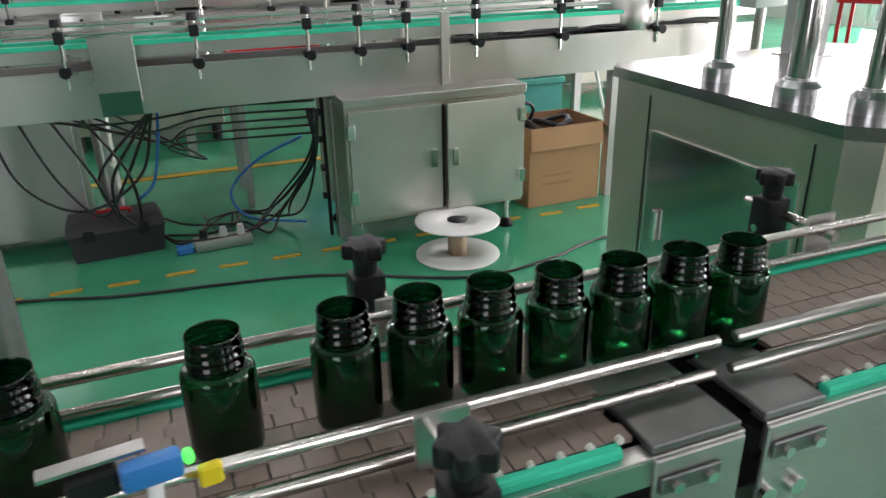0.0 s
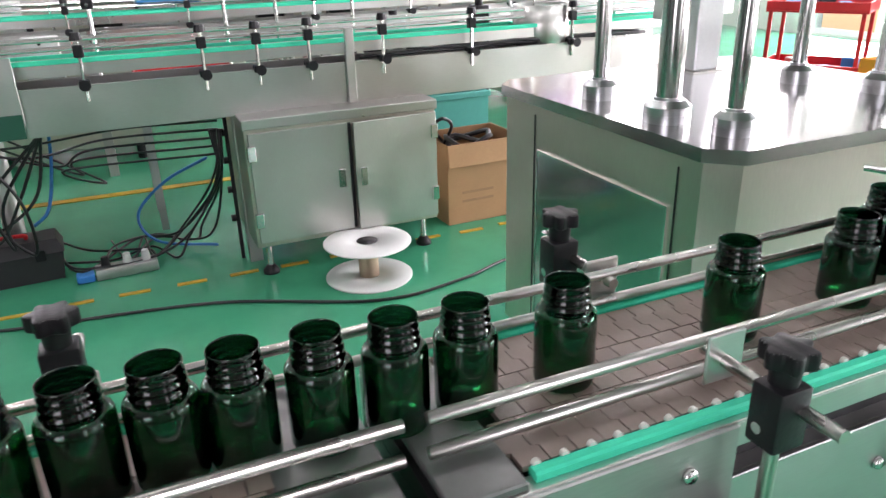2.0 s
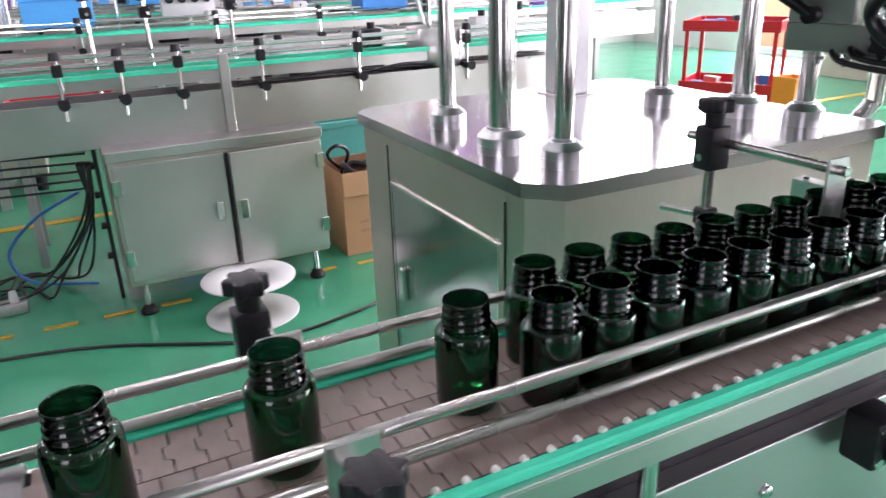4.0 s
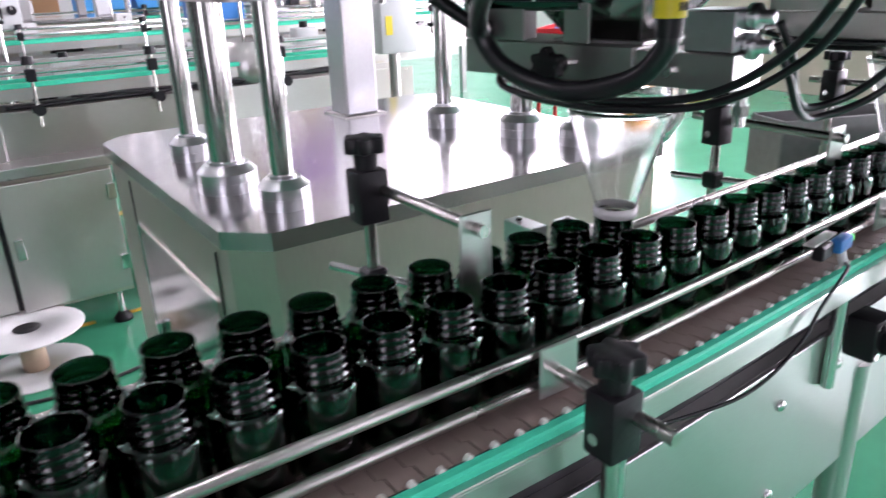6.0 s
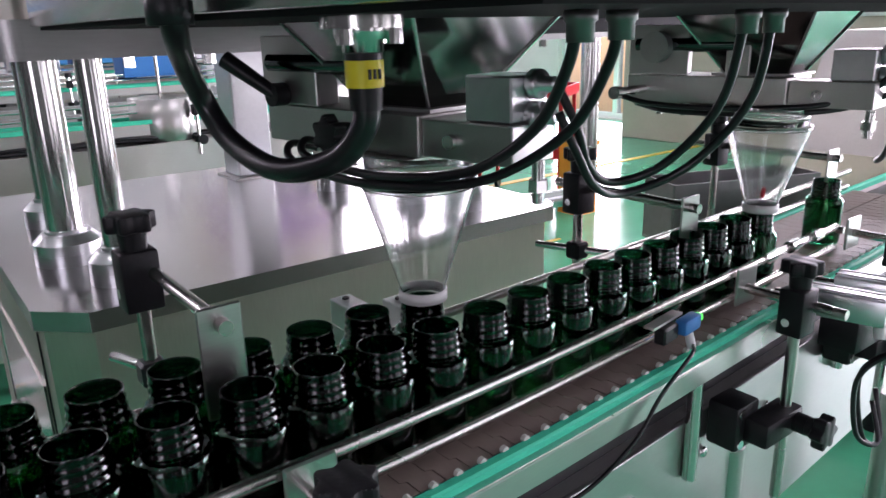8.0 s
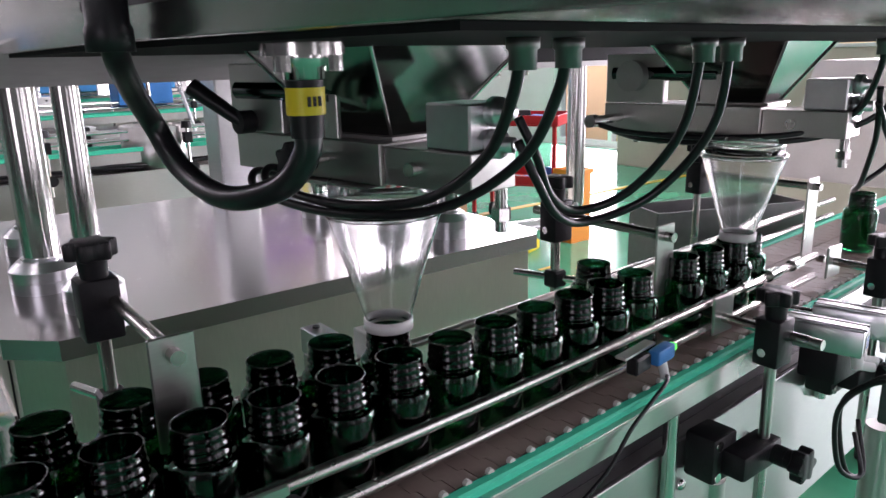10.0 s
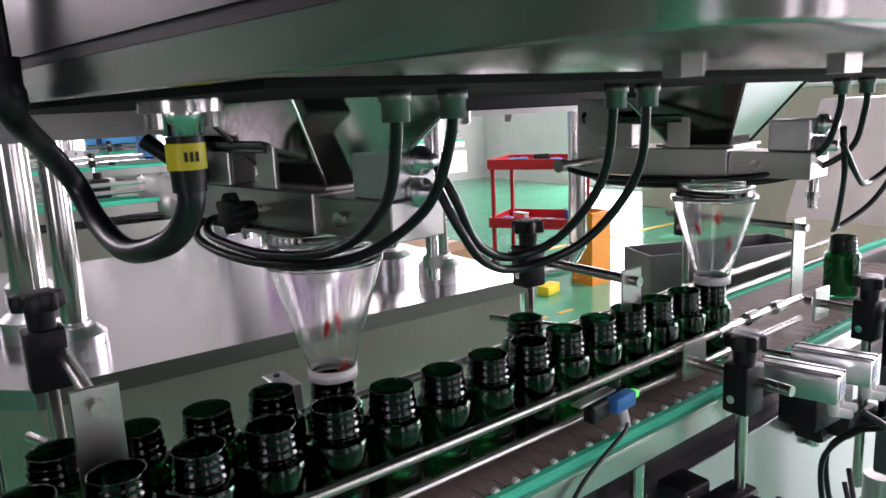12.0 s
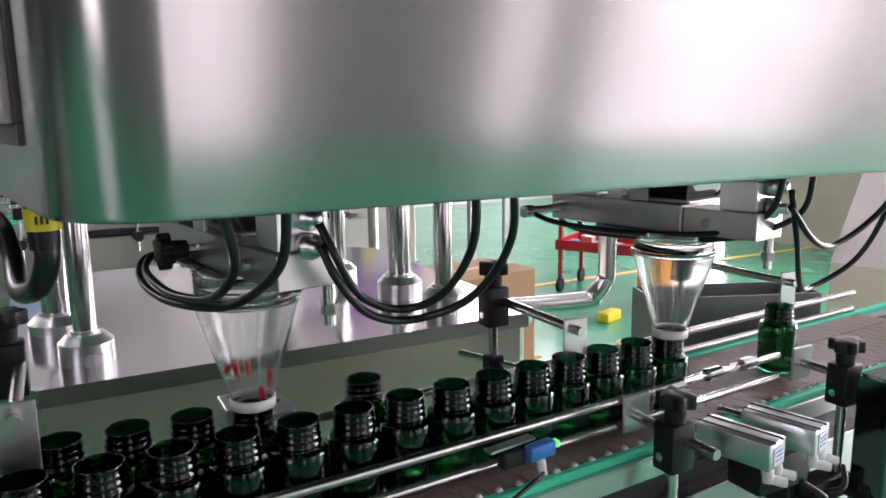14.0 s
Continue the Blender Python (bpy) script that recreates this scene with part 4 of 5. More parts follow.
part("green_sheet", bx(B(), 0.445, 0.575, 3.309, 3.3115, 0.62, 0.70), DARK_GREEN, guard, "dark green lower sheet")
solid("support_bracket", bx(B(), 1.685, 1.720, 3.310, 3.326, 0.60, 0.90, 0.002), STEEL, "upright flat steel bracket on the far conveyor", "bracket")


def far_cabinet():
    root = thing("control_cabinet", "steel two-door cabinet under the far conveyor", "cabinet", at=pose(1.255, 3.20, 0, 0, 0, 0))
    part("body", bx(B(), 0.0, 0.745, 0.014, 0.50, 0.13, 0.585, 0.002), STEEL_V, root)
    part("top", bx(B(), -0.005, 0.75, 0.0, 0.51, 0.5855, 0.622, 0.003), STEEL, root)
    part("door_gap", bx(B(), 0.384, 0.398, 0.0102, 0.0138, 0.15, 0.57), HOLLOW, root)
    door = part("door", bx(B(), 0.012, 0.383, 0.0, 0.012, 0.15, 0.572, 0.002), DOOR, root, "closed satin steel door")
    d2 = part("door", bx(B(), -0.345, 0.0, -0.006, 0.006, 0.15, 0.575, 0.002), DOOR, root, "satin steel door standing slightly ajar", at=pose(0.742, 0.002, 0, 0, 0, 3.5))
    for x, z, d in ((0.345, 0.365, door), (-0.315, 0.365, d2)):
        part("latch", bx(B(), x - 0.013, x + 0.013, -0.016, -0.0065 if d is d2 else -0.0005, z - 0.036, z + 0.036, 0.002), CHROME, d, "chrome turn latch")
    for x, d in ((0.018, door), (-0.012, d2)):
        for z in (0.245, 0.50):
            part("hinge", bx(B(), x - 0.014, x + 0.016, -0.014, -0.0065 if d is d2 else -0.0005, z - 0.028, z + 0.028, 0.002), CHROME, d, "small steel hinge")
    for x in (0.05, 0.70):
        for y in (0.07, 0.44):
            part("foot", cyl(B(), (x, y, 0.035), (x, y, 0.13), 0.012, 12), CHROME, root)
            part("foot_pad", lathe(B(), [(0, 0), (0.032, 0), (0.032, 0.012), (0.014, 0.035), (0, 0.035)], 18), BLACK, root, at=pose(x, y, 0))


far_cabinet()
hinge_post = thing("cable_gland_post", "dark cable trunk beside the far cabinet", "cable trunk")
part("trunk", bx(B(), 1.222, 1.236, 3.46, 3.475, 0.0, 0.60, 0.002), BLACK, hinge_post)
for i, z in enumerate((0.18, 0.30, 0.42, 0.53)):
    part("gland", cyl(B(), (1.2215, 3.466, z), (1.205, 3.466, z), 0.014, 12), BLACK, hinge_post)

left_stand = thing("conveyor_drive_box", "grey steel drive housing under the far conveyor", "drive box")
part("housing", bx(B(), -0.55, 0.29, 3.78, 4.05, 0.05, 0.60, 0.004), STEEL_DULL, left_stand)
part("column", cyl(B(), (0.385, 3.88, 0.02), (0.385, 3.88, 0.60), 0.04, 20), STEEL, left_stand)

steel_drum = thing("steel_hopper", "conical steel hopper hanging on the far conveyor", "hopper")
part("bowl", lathe(B(), [(0.0, 0.66), (0.07, 0.66), (0.125, 0.80), (0.125, 0.93), (0.118, 0.93), (0.118, 0.80), (0.0, 0.67)], 32, at=(2.62, 3.45, 0)), STEEL, steel_drum)

# lines further back
far_conveyor(-3.5, 5.2, 4.95, 0.88, (-0.6, 0.0, 0.7, 1.3, 2.0, 2.6, 3.3, 3.9, 4.5), "second steel conveyor further back")
far_conveyor(-3.5, 6.0, 6.5, 0.90, (0.2, 1.1, 2.2, 3.0, 4.0, 5.0), "third steel conveyor near the back wall")


def line_machine(x, y, w, d, h, label, mat, extra):
    root = thing("line_machine", label, "machine", "machines of the line", at=pose(x, y, 0))
    part("cabinet", bx(B(), 0, w, 0, d, 0.10, h, 0.006), STEEL_V, root)
    part("top_plate", bx(B(), -0.02, w + 0.02, -0.02, d + 0.02, h + 0.0005, h + 0.02, 0.002), STEEL_TOP, root)
    for px in (0.05, w - 0.05):
        for py in (0.05, d - 0.05):
            part("foot", cyl(B(), (px, py, 0), (px, py, 0.10), 0.03, 14), BLACK, root)
            part("upright", cyl(B(), (px, py, h + 0.0205), (px, py, h + 0.75), 0.016, 12), CHROME, root)
    part("head", bx(B(), 0.0, w, 0.0, d, h + 0.7505, h + 1.0, 0.01), mat, root)
    rr = random.Random(extra)
    for i in range(7):
        px, py = rr.uniform(0.08, w - 0.12), rr.uniform(0.05, d - 0.15)
        s = rr.uniform(0.03, 0.08)
        part("gear_box", bx(B(), px, px + s, py, py + s * 1.2, h + 0.021, h + 0.06 + rr.uniform(0.02, 0.22), 0.004), rr.choice((STEEL, BLACK, GREY_BOX, ALU, STEEL_DULL)), root)
    for i in range(3):
        px = rr.uniform(0.1, w - 0.1)
        part("control_knob", cyl(B(), (px, -0.021, h - 0.12), (px, -0.045, h - 0.12), 0.02, 14), BLACK, root)
    part("screen", bx(B(), w * 0.3, w * 0.6, -0.045, -0.0205, h + 0.28, h + 0.50, 0.004), GREY_BOX, root, "small grey operator panel")
    return root


line_machine(0.1, 5.35, 0.9, 0.6, 0.92, "steel labelling machine on the second line", GREY_BOX, 1)
line_machine(1.9, 5.4, 0.8, 0.6, 0.95, "steel capping machine on the second line", STEEL, 2)
line_machine(3.6, 5.45, 0.8, 0.6, 0.95, "steel sealing machine with purple panels", PURPLE, 3)
line_machine(-1.6, 5.35, 0.9, 0.6, 0.92, "steel induction machine on the second line", STEEL, 4)
line_machine(0.9, 7.0, 1.0, 0.7, 0.95, "steel cartoning machine near the back wall", SKYBLUE, 5)
line_machine(3.0, 7.1, 1.2, 0.7, 0.95, "steel packing machine near the back wall", GREY_BOX, 6)


def bin_box(x, y, z, w, d, h, mat, label):
    root = thing("plastic_bin", label, "bin", "plastic bins", at=pose(x, y, z))
    t = 0.008
    part("bottom", bx(B(), 0, w, 0, d, 0, t), mat, root)
    for a, b, c, e in ((0, w, 0, t), (0, w, d - t, d), (0, t, t, d - t), (w - t, w, t, d - t)):
        part("side", bx(B(), a, b, c, e, t + 0.0004, h, 0.002), mat, root)
    part("rim", bx(B(), -0.01, w + 0.01, -0.012, -0.0005, h - 0.03, h, 0.003), mat, root)


bin_box(1.05, 5.02, 0.93, 0.34, 0.22, 0.16, SKYBLUE, "light blue plastic bin standing on the second conveyor")
for bx0 in (1.70, 2.56, 2.96, 3.36):
    bin_box(bx0, 6.53, 0.971, 0.36, 0.22, 0.19, SKYBLUE, "light blue plastic bin standing on the third conveyor")
bin_box(2.9, 5.0, 0.93, 0.30, 0.20, 0.16, BLUE, "blue plastic bin standing on the second conveyor")
bin_box(0.95, 4.0, 0.55, 0.42, 0.26, 0.16, RED, "red plastic crate seen between the conveyors")
bin_box(0.20, 4.0, 0.55, 0.32, 0.24, 0.10, GREY_BOX, "pale plastic crate seen between the conveyors")
shelf = thing("low_rack", "low steel rack between the conveyors", "rack", at=pose(-0.1, 3.95, 0))
part("board", bx(B(), 0, 2.1, 0, 0.38, 0.525, 0.549, 0.002), STEEL_DULL, shelf)
for px in (0.03, 1.05, 2.05):
    part("leg", bx(B(), px, px + 0.03, 0.02, 0.05, 0, 0.5245), STEEL_DULL, shelf)
    part("leg", bx(B(), px, px + 0.03, 0.33, 0.36, 0, 0.5245), STEEL_DULL, shelf)

bin_box(2.22, 4.05, 0.0, 0.45, 0.32, 0.46, TEAL_BIN, "teal plastic bin on the floor behind the cabinet")
white_case = thing("switch_box", "small pale switch box on a steel stand behind the table", "switch box", at=pose(3.02, 3.10, 0))
part("case", bx(B(), 0, 0.16, 0, 0.10, 0.86, 1.06, 0.006, 2), GREY_BOX, white_case)
part("label_strip", bx(B(), 0.02, 0.05, -0.002, -0.0005, 0.93, 1.0), YELLOW, white_case)
part("stand", cyl(B(), (0.08, 0.05, 0.0), (0.08, 0.05, 0.8595), 0.022, 16), STEEL, white_case)

# ---------------------------------------------------------------- behind the machine: cart, crates, reject bin, hopper
CART = pose(4.97, 4.42, 0, 0, 0, -60)


def tool_cart():
    root = thing("tool_cart", "red two-shelf steel tool cart holding tools", "cart", at=CART)
    for z in (0.30, 0.70):
        tray = part("tray", bx(B(), 0, 0.62, 0, 0.45, z, z + 0.012, 0.002), RED, root)
        for a, b, c, d in ((0, 0.62, 0, 0.012), (0, 0.62, 0.438, 0.45), (0, 0.012, 0.0125, 0.4375), (0.608, 0.62, 0.0125, 0.4375)):
            part("tray_side", bx(B(), a, b, c, d, z + 0.0125, z + 0.07, 0.002), RED, root)
    for px in (0.016, 0.579):
        for py in (0.016, 0.41):
            part("post", bx(B(), px, px + 0.025, py, py + 0.025, 0.10, 0.768, 0.002), RED, root)
            part("caster", cyl(B(), (px, py + 0.012, 0.05), (px + 0.025, py + 0.012, 0.05), 0.05, 18), BLACK, root)


tool_cart()
rt = random.Random(9)
for i in range(9):
    x, y = 0.03 + 0.055 * i, 0.06 + rt.uniform(0.0, 0.25)
    z = 0.7122 if i % 2 else 0.3122
    solid("hand_tool", bx(B(), 0, rt.uniform(0.05, 0.12), 0, 0.05, 0, rt.uniform(0.03, 0.09), 0.006), rt.choice((BLUE, GREY_BOX, BLACK, STEEL)), "small tool or case lying on the red cart", "tool", "tools on the cart", at=CART @ pose(x, y, z, 0, 0, rt.uniform(-40, 40)))
bin_box(5.12, 3.60, 0.0, 0.17, 0.17, 0.46, ORANGE, "orange plastic bin standing by the cart")
solid("yellow_block", bx(B(), 0, 0.16, 0, 0.08, 0.0, 0.06, 0.01, 2), YELLOW, "small yellow block lying on the floor", "block", at=pose(4.75, 3.6, 0, 0, 0, 20))
box2 = thing("cardboard_box", "flat brown cardboard box behind the table", "box", at=pose(3.50, 3.10, 0, 0, 0, 8))
part("carton", bx(B(), 0, 0.42, 0, 0.36, 0.0, 0.50, 0.004), CARD, box2)
part("tape", bx(B(), 0, 0.42, 0.16, 0.20, 0.5002, 0.5015), REEL_CORE, box2)

bin_root = thing("reject_bin", "open steel tray bin behind the outfeed conveyor", "bin", at=pose(2.945, 1.40, 0, 0, 0, -22))
part("floor_plate", bx(B(), 0, 0.34, 0, 0.11, 0.72, 0.724), DULL_PLATE, bin_root)
for a, b, c, d in ((0, 0.34, 0, 0.004), (0, 0.34, 0.106, 0.11), (0, 0.004, 0.0045, 0.1055), (0.336, 0.34, 0.0045, 0.1055)):
    part("side", bx(B(), a, b, c, d, 0.7245, 0.85, 0.001), DULL_PLATE, bin_root)
for px in (0.03, 0.31):
    part("leg", cyl(B(), (px, 0.055, 0), (px, 0.055, 0.7195), 0.014, 12), STEEL, bin_root)

for gx, gy, gz in ((2.127, 1.245, 0.862), (2.172, 1.205, 0.862)):
    root = thing("gate_cylinder", "small pale aluminium gate cylinder behind the bottles", "air cylinder", "gate cylinders", at=pose(gx, gy, gz))
    part("body", bx(B(), -0.013, 0.013, -0.026, 0.026, -0.030, 0.0, 0.001), ALU, root)
    part("mount", bx(B(), -0.012, 0.012, 1.1605 - gy, 0.025, -0.075, -0.0305, 0.001), STEEL_DULL, root)
    part("port", cyl(B(), (0, 0.012, 0.0002), (0, 0.012, 0.0025), 0.004, 12), HOLLOW, root)

exhaust = thing("bent_pipe", "bright bent steel pipe beside the table", "pipe")
part("pipe", tube(B(), [(3.27, 1.91, 1.20), (3.27, 1.91, 0.80), (3.265, 1.912, 0.755), (3.24, 1.925, 0.715), (3.19, 1.945, 0.695), (2.765, 2.07, 0.69)], 0.025, 20, 10), CHROME, exhaust)

next_machine = thing("capping_machine", "grey sloped steel machine body past the outfeed", "machine", at=pose(3.80, 1.26, 0))
part("lower_body", prism(B(), [(0, 0), (0.9, 0), (0.9, 0.36), (0, 0.36)], 0.10, 0.80), STEEL_V, next_machine)
part("upper_body", frustum(B(), (0.0, 0.9, 0.0, 0.36), 0.8005, (0.10, 0.9, 0.03, 0.33), 1.12), STEEL_DULL, next_machine, "sloped steel upper body")
for px in (0.08, 0.82):
    for py in (0.06, 0.30):
        part("foot", cyl(B(), (px, py, 0), (px, py, 0.0995), 0.03, 14), BLACK, next_machine)
partition = thing("low_partition", "low beige partition standing on the green floor", "partition", at=pose(8.0, 2.0, 0))
part("panel", bx(B(), 0, 0.08, 0, 3.6, 0.0, 1.16, 0.004), BEIGE, partition)
part("top_rail", bx(B(), -0.01, 0.09, 0, 3.6, 1.1602, 1.19, 0.003), GREY_BOX, partition)
cover = thing("side_cover", "dark steel cover plate at the conveyor outfeed", "cover plate")
part("plate", bx(B(), 2.86, 3.04, 0.90, 0.945, 0.62, 0.86, 0.003), DARK_STEEL, cover)
frame_bar = thing("frame_tube", "low steel frame tube beside the conveyor", "frame")
part("tube", cyl(B(), (2.9, 0.95, 0.30), (2.9, 0.2, 0.30), 0.02, 16), STEEL, frame_bar)
part("tube", cyl(B(), (2.9, 0.95, 0.02), (2.9, 0.95, 0.60), 0.022, 16), STEEL, frame_bar)
part("pad", cyl(B(), (2.9, 0.95, 0.0), (2.9, 0.95, 0.02), 0.035, 16), BLACK, frame_bar)
part("tube", cyl(B(), (2.9, 0.2, 0.02), (2.9, 0.2, 0.32), 0.022, 16), STEEL, frame_bar)
part("pad", cyl(B(), (2.9, 0.2, 0.0), (2.9, 0.2, 0.02), 0.035, 16), BLACK, frame_bar)
# back wall panelling
solid("wall_panel", bx(B(), 4.6, 6.9, Y1 - 0.06, Y1 - 0.002, 0.9, 3.4), BEIGE, "beige wall panel on the back wall", "wall panel", kind="structure")
solid("brown_column", bx(B(), 5.6, 5.85, 8.6, 8.85, 0, HIGH), BEIGE, "beige square building column", "column", kind="structure")

post = thing("machine_post", "thick round steel post beside the infeed conveyor", "post", at=pose(0.395, 1.50, 0))
part("tube", cyl(B(), (0, 0, 0.02), (0, 0, 1.7), 0.034, 28), DULL_PLATE, post)
part("base_flange", cyl(B(), (0, 0, 0), (0, 0, 0.0198), 0.08, 28), STEEL_DULL, post)



def guard_upright(x, y, z):
    root = thing("guard_upright", "purple painted guard upright on the second conveyor", "guard post", at=pose(x, y, z))
    part("upright", bx(B(), -0.05, 0.05, -0.025, 0.025, 0.008, 0.65, 0.006, 2), PURPLE, root)
    part("base_plate", bx(B(), -0.08, 0.08, -0.05, 0.05, 0.0, 0.0078), STEEL_DULL, root)
    for px in (-0.065, 0.065):
        part("bolt", cyl(B(), (px, -0.035, 0.008), (px, -0.035, 0.018), 0.008, 6), CHROME, root)


guard_upright(4.22, 5.06, 0.8785)


def dial_panel():
    root = thing("dial_panel", "pale control panel with four black dials on a stand", "control panel", at=pose(1.76, 5.24, 0))
    part("panel", bx(B(), 0.0, 0.30, 0.0, 0.05, 0.93, 1.10, 0.008, 2), GREY_BOX, root)
    for i in range(4):
        dial = part("dial", cyl(B(), (0.045 + 0.07 * i, -0.018, 1.035), (0.045 + 0.07 * i, -0.0005, 1.035), 0.024, 20), BLACK, root, "round black dial")
        part("pointer", bx(B(), 0.043 + 0.07 * i, 0.047 + 0.07 * i, -0.0205, -0.0183, 1.037, 1.056), PAPER, dial)
    part("stand", cyl(B(), (0.15, 0.025, 0.012), (0.15, 0.025, 0.9295), 0.018, 14), STEEL, root)
    part("foot", cyl(B(), (0.15, 0.025, 0.0), (0.15, 0.025, 0.0118), 0.10, 24), STEEL_DULL, root)


dial_panel()
solid("leaning_rod", tube(B(), [(3.42, 4.74, 0.008), (3.36, 4.78, 0.30), (3.22, 4.925, 1.02)], 0.011, 10, 2), WINDOW_WHITE, "pale plastic rod leaning against the second conveyor", "rod")

# loose wiring laid along the first far conveyor
rw = random.Random(31)
for i in range(5):
    x, pts = 1.75 + 0.1 * i, []
    while x < 3.15:
        pts.append((x, 3.350 + rw.uniform(-0.004, 0.012), 0.783 + rw.uniform(0.0, 0.022)))
        x += rw.uniform(0.14, 0.24)
    solid("line_cable", tube(B(), pts, rw.choice((0.004, 0.005, 0.006)), 8, 5), RUBBER, "black cable lying along the far conveyor plate", "cable", "far conveyor cables")

# small drive units on the back of the first far conveyor
for x, w, h, mat in ((1.98, 0.09, 0.085, GREY_BOX), (2.38, 0.07, 0.11, BLACK), (2.92, 0.10, 0.13, GREY_BOX), (1.62, 0.06, 0.07, STEEL)):
    root = thing("drive_unit", "small boxed drive unit on the far conveyor edge", "drive unit", "far drive units", at=pose(x, 3.545, 0.72))
    part("case", bx(B(), -w / 2, w / 2, 0.0, 0.07, 0.0, 0.10 + h, 0.006, 2), mat, root)
    part("cap", cyl(B(), (0, 0.035, 0.1005 + h), (0, 0.035, 0.125 + h), 0.018, 14), BLACK, root)
    part("mount", bx(B(), -0.02, 0.02, -0.009, -0.0005, 0.01, 0.06), STEEL_DULL, root)

# fittings strewn along the far lines
rf = random.Random(77)
for line_y, top in ((3.33, 0.85), (4.95, 0.88), (6.5, 0.90)):
    for i in range(27):
        x = -2.6 + 7.6 * (i + rf.uniform(0.15, 0.85)) / 27
        if x > 3.2 and line_y < 4:
            continue
        y = line_y + rf.choice((0.235, 0.25, 0.27))
        near = line_y + 0.2045 - y
        kind = rf.random()
        if kind < 0.45:
            root = thing("sensor_stand", "small steel stand with black clamp on a far conveyor", "stand", "far line stands", at=pose(x, y, top - 0.15))
            h = rf.uniform(0.28, 0.50)
            part("rod", cyl(B(), (0, 0, 0), (0, 0, h), 0.007, 10), CHROME, root)
            part("clamp", bx(B(), -0.02, 0.02, -0.03, 0.015, h - 0.06, h - 0.02, 0.004), BLACK, root)
            part("knob", cyl(B(), (0, 0, h), (0, 0, h + 0.03), 0.022, 12, 0.016), BLACK, root)
            part("arm", cyl(B(), (0, -0.12, h - 0.04), (0, 0.03, h - 0.04), 0.006, 10), CHROME, root)
            part("foot", bx(B(), -0.025, 0.025, near, 0.022, -0.02, 0.0), BLACK, root)
        elif kind < 0.8:
            root = thing("junction_box", "small enclosure bolted behind a far conveyor", "enclosure", "far line enclosures", at=pose(x, y, top - 0.1))
            w, h = rf.uniform(0.06, 0.14), rf.uniform(0.10, 0.26)
            part("case", bx(B(), -w / 2, w / 2, 0, 0.08, 0, h, 0.005, 2), rf.choice((GREY_BOX, STEEL, STEEL_DULL, GREY_BOX, PAPER)), root)
            part("cover_screw", cyl(B(), (0, -0.004, h - 0.02), (0, -0.0002, h - 0.02), 0.006, 10), BLACK, root)
            part("bracket", bx(B(), -0.02, 0.02, near, 0.08, -0.03, -0.0005), STEEL, root)
        else:
            root = thing("drive_motor", "small dark geared motor on a far conveyor", "motor", "far line motors", at=pose(x, y + 0.03, top - 0.05))
            part("barrel", cyl(B(), (-0.09, 0, 0), (0.07, 0, 0), 0.045, 20), BLACK, root)
            part("gear_head", bx(B(), 0.0705, 0.13, -0.045, 0.045, -0.05, 0.05, 0.006), STEEL_DULL, root)
            part("mount", bx(B(), -0.02, 0.02, near - 0.03, 0.03, -0.08, -0.046), STEEL, root)
for i in range(9):
    x = 0.2 + 0.55 * i + rf.uniform(-0.1, 0.1)
    solid("storage_box", bx(B(), 0, rf.uniform(0.18, 0.4), 0, 0.25, 0, rf.uniform(0.15, 0.32), 0.01, 2), rf.choice((SKYBLUE, GREY_BOX, PAPER, BLUE, PURPLE, CARD)), "plain storage box standing on a machine near the back wall", "box", "storage boxes",
          at=pose(x, 8.3, 0.9, 0, 0, rf.uniform(-8, 8)))
bench = thing("work_bench", "long pale work bench along the back wall", "bench", at=pose(0.0, 8.2, 0))
part("top", bx(B(), 0, 5.4, 0, 0.6, 0.87, 0.8995, 0.004), GREY_BOX, bench)
for px in (0.05, 1.8, 3.55, 5.3):
    part("leg", bx(B(), px, px + 0.05, 0.05, 0.55, 0, 0.8695), STEEL_DULL, bench)

# ---------------------------------------------------------------- bottles
OUTER = [(0.0, 0.0025), (0.018, 0.002), (0.0235, 0.0), (0.0262, 0.0018), (0.0274, 0.006), (0.0274, 0.0630), (0.0272, 0.0656), (0.0264, 0.0680), (0.0250, 0.0697), (0.0226, 0.0706), (0.0206, 0.0712), (0.0204, 0.0724),
         (0.0211, 0.0736), (0.0218, 0.0746), (0.0218, 0.0754), (0.0209, 0.0766), (0.0205, 0.0775), (0.0204, 0.0792), (0.0208, 0.0801), (0.0212, 0.0809), (0.0212, 0.0816), (0.0206, 0.0827), (0.0202, 0.0836),
         (0.0201, 0.0862), (0.0203, 0.0869), (0.0205, 0.0875), (0.0203, 0.0882), (0.0199, 0.0891), (0.0198, 0.0928), (0.0201, 0.0936), (0.0200, 0.0948), (0.0197, 0.0955), (0.0194, 0.0957)]
INNER = [(0.0190, 0.0954), (0.0188, 0.0945), (0.0188, 0.0725), (0.0197, 0.0709), (0.0240, 0.0690), (0.0258, 0.0672), (0.0265, 0.0645), (0.0266, 0.0610), (0.0266, 0.007), (0.0240, 0.0038), (0.0, 0.0040)]
TALL = 1.045


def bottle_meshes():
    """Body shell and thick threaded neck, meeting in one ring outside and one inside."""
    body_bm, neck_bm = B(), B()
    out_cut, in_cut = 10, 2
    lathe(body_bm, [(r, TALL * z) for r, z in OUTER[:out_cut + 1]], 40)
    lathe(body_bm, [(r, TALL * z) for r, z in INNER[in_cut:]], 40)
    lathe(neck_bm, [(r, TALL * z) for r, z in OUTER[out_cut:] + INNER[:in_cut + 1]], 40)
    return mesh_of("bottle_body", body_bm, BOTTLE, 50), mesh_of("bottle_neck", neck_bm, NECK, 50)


body_mesh, neck_mesh = bottle_meshes()
BOTTLES = []


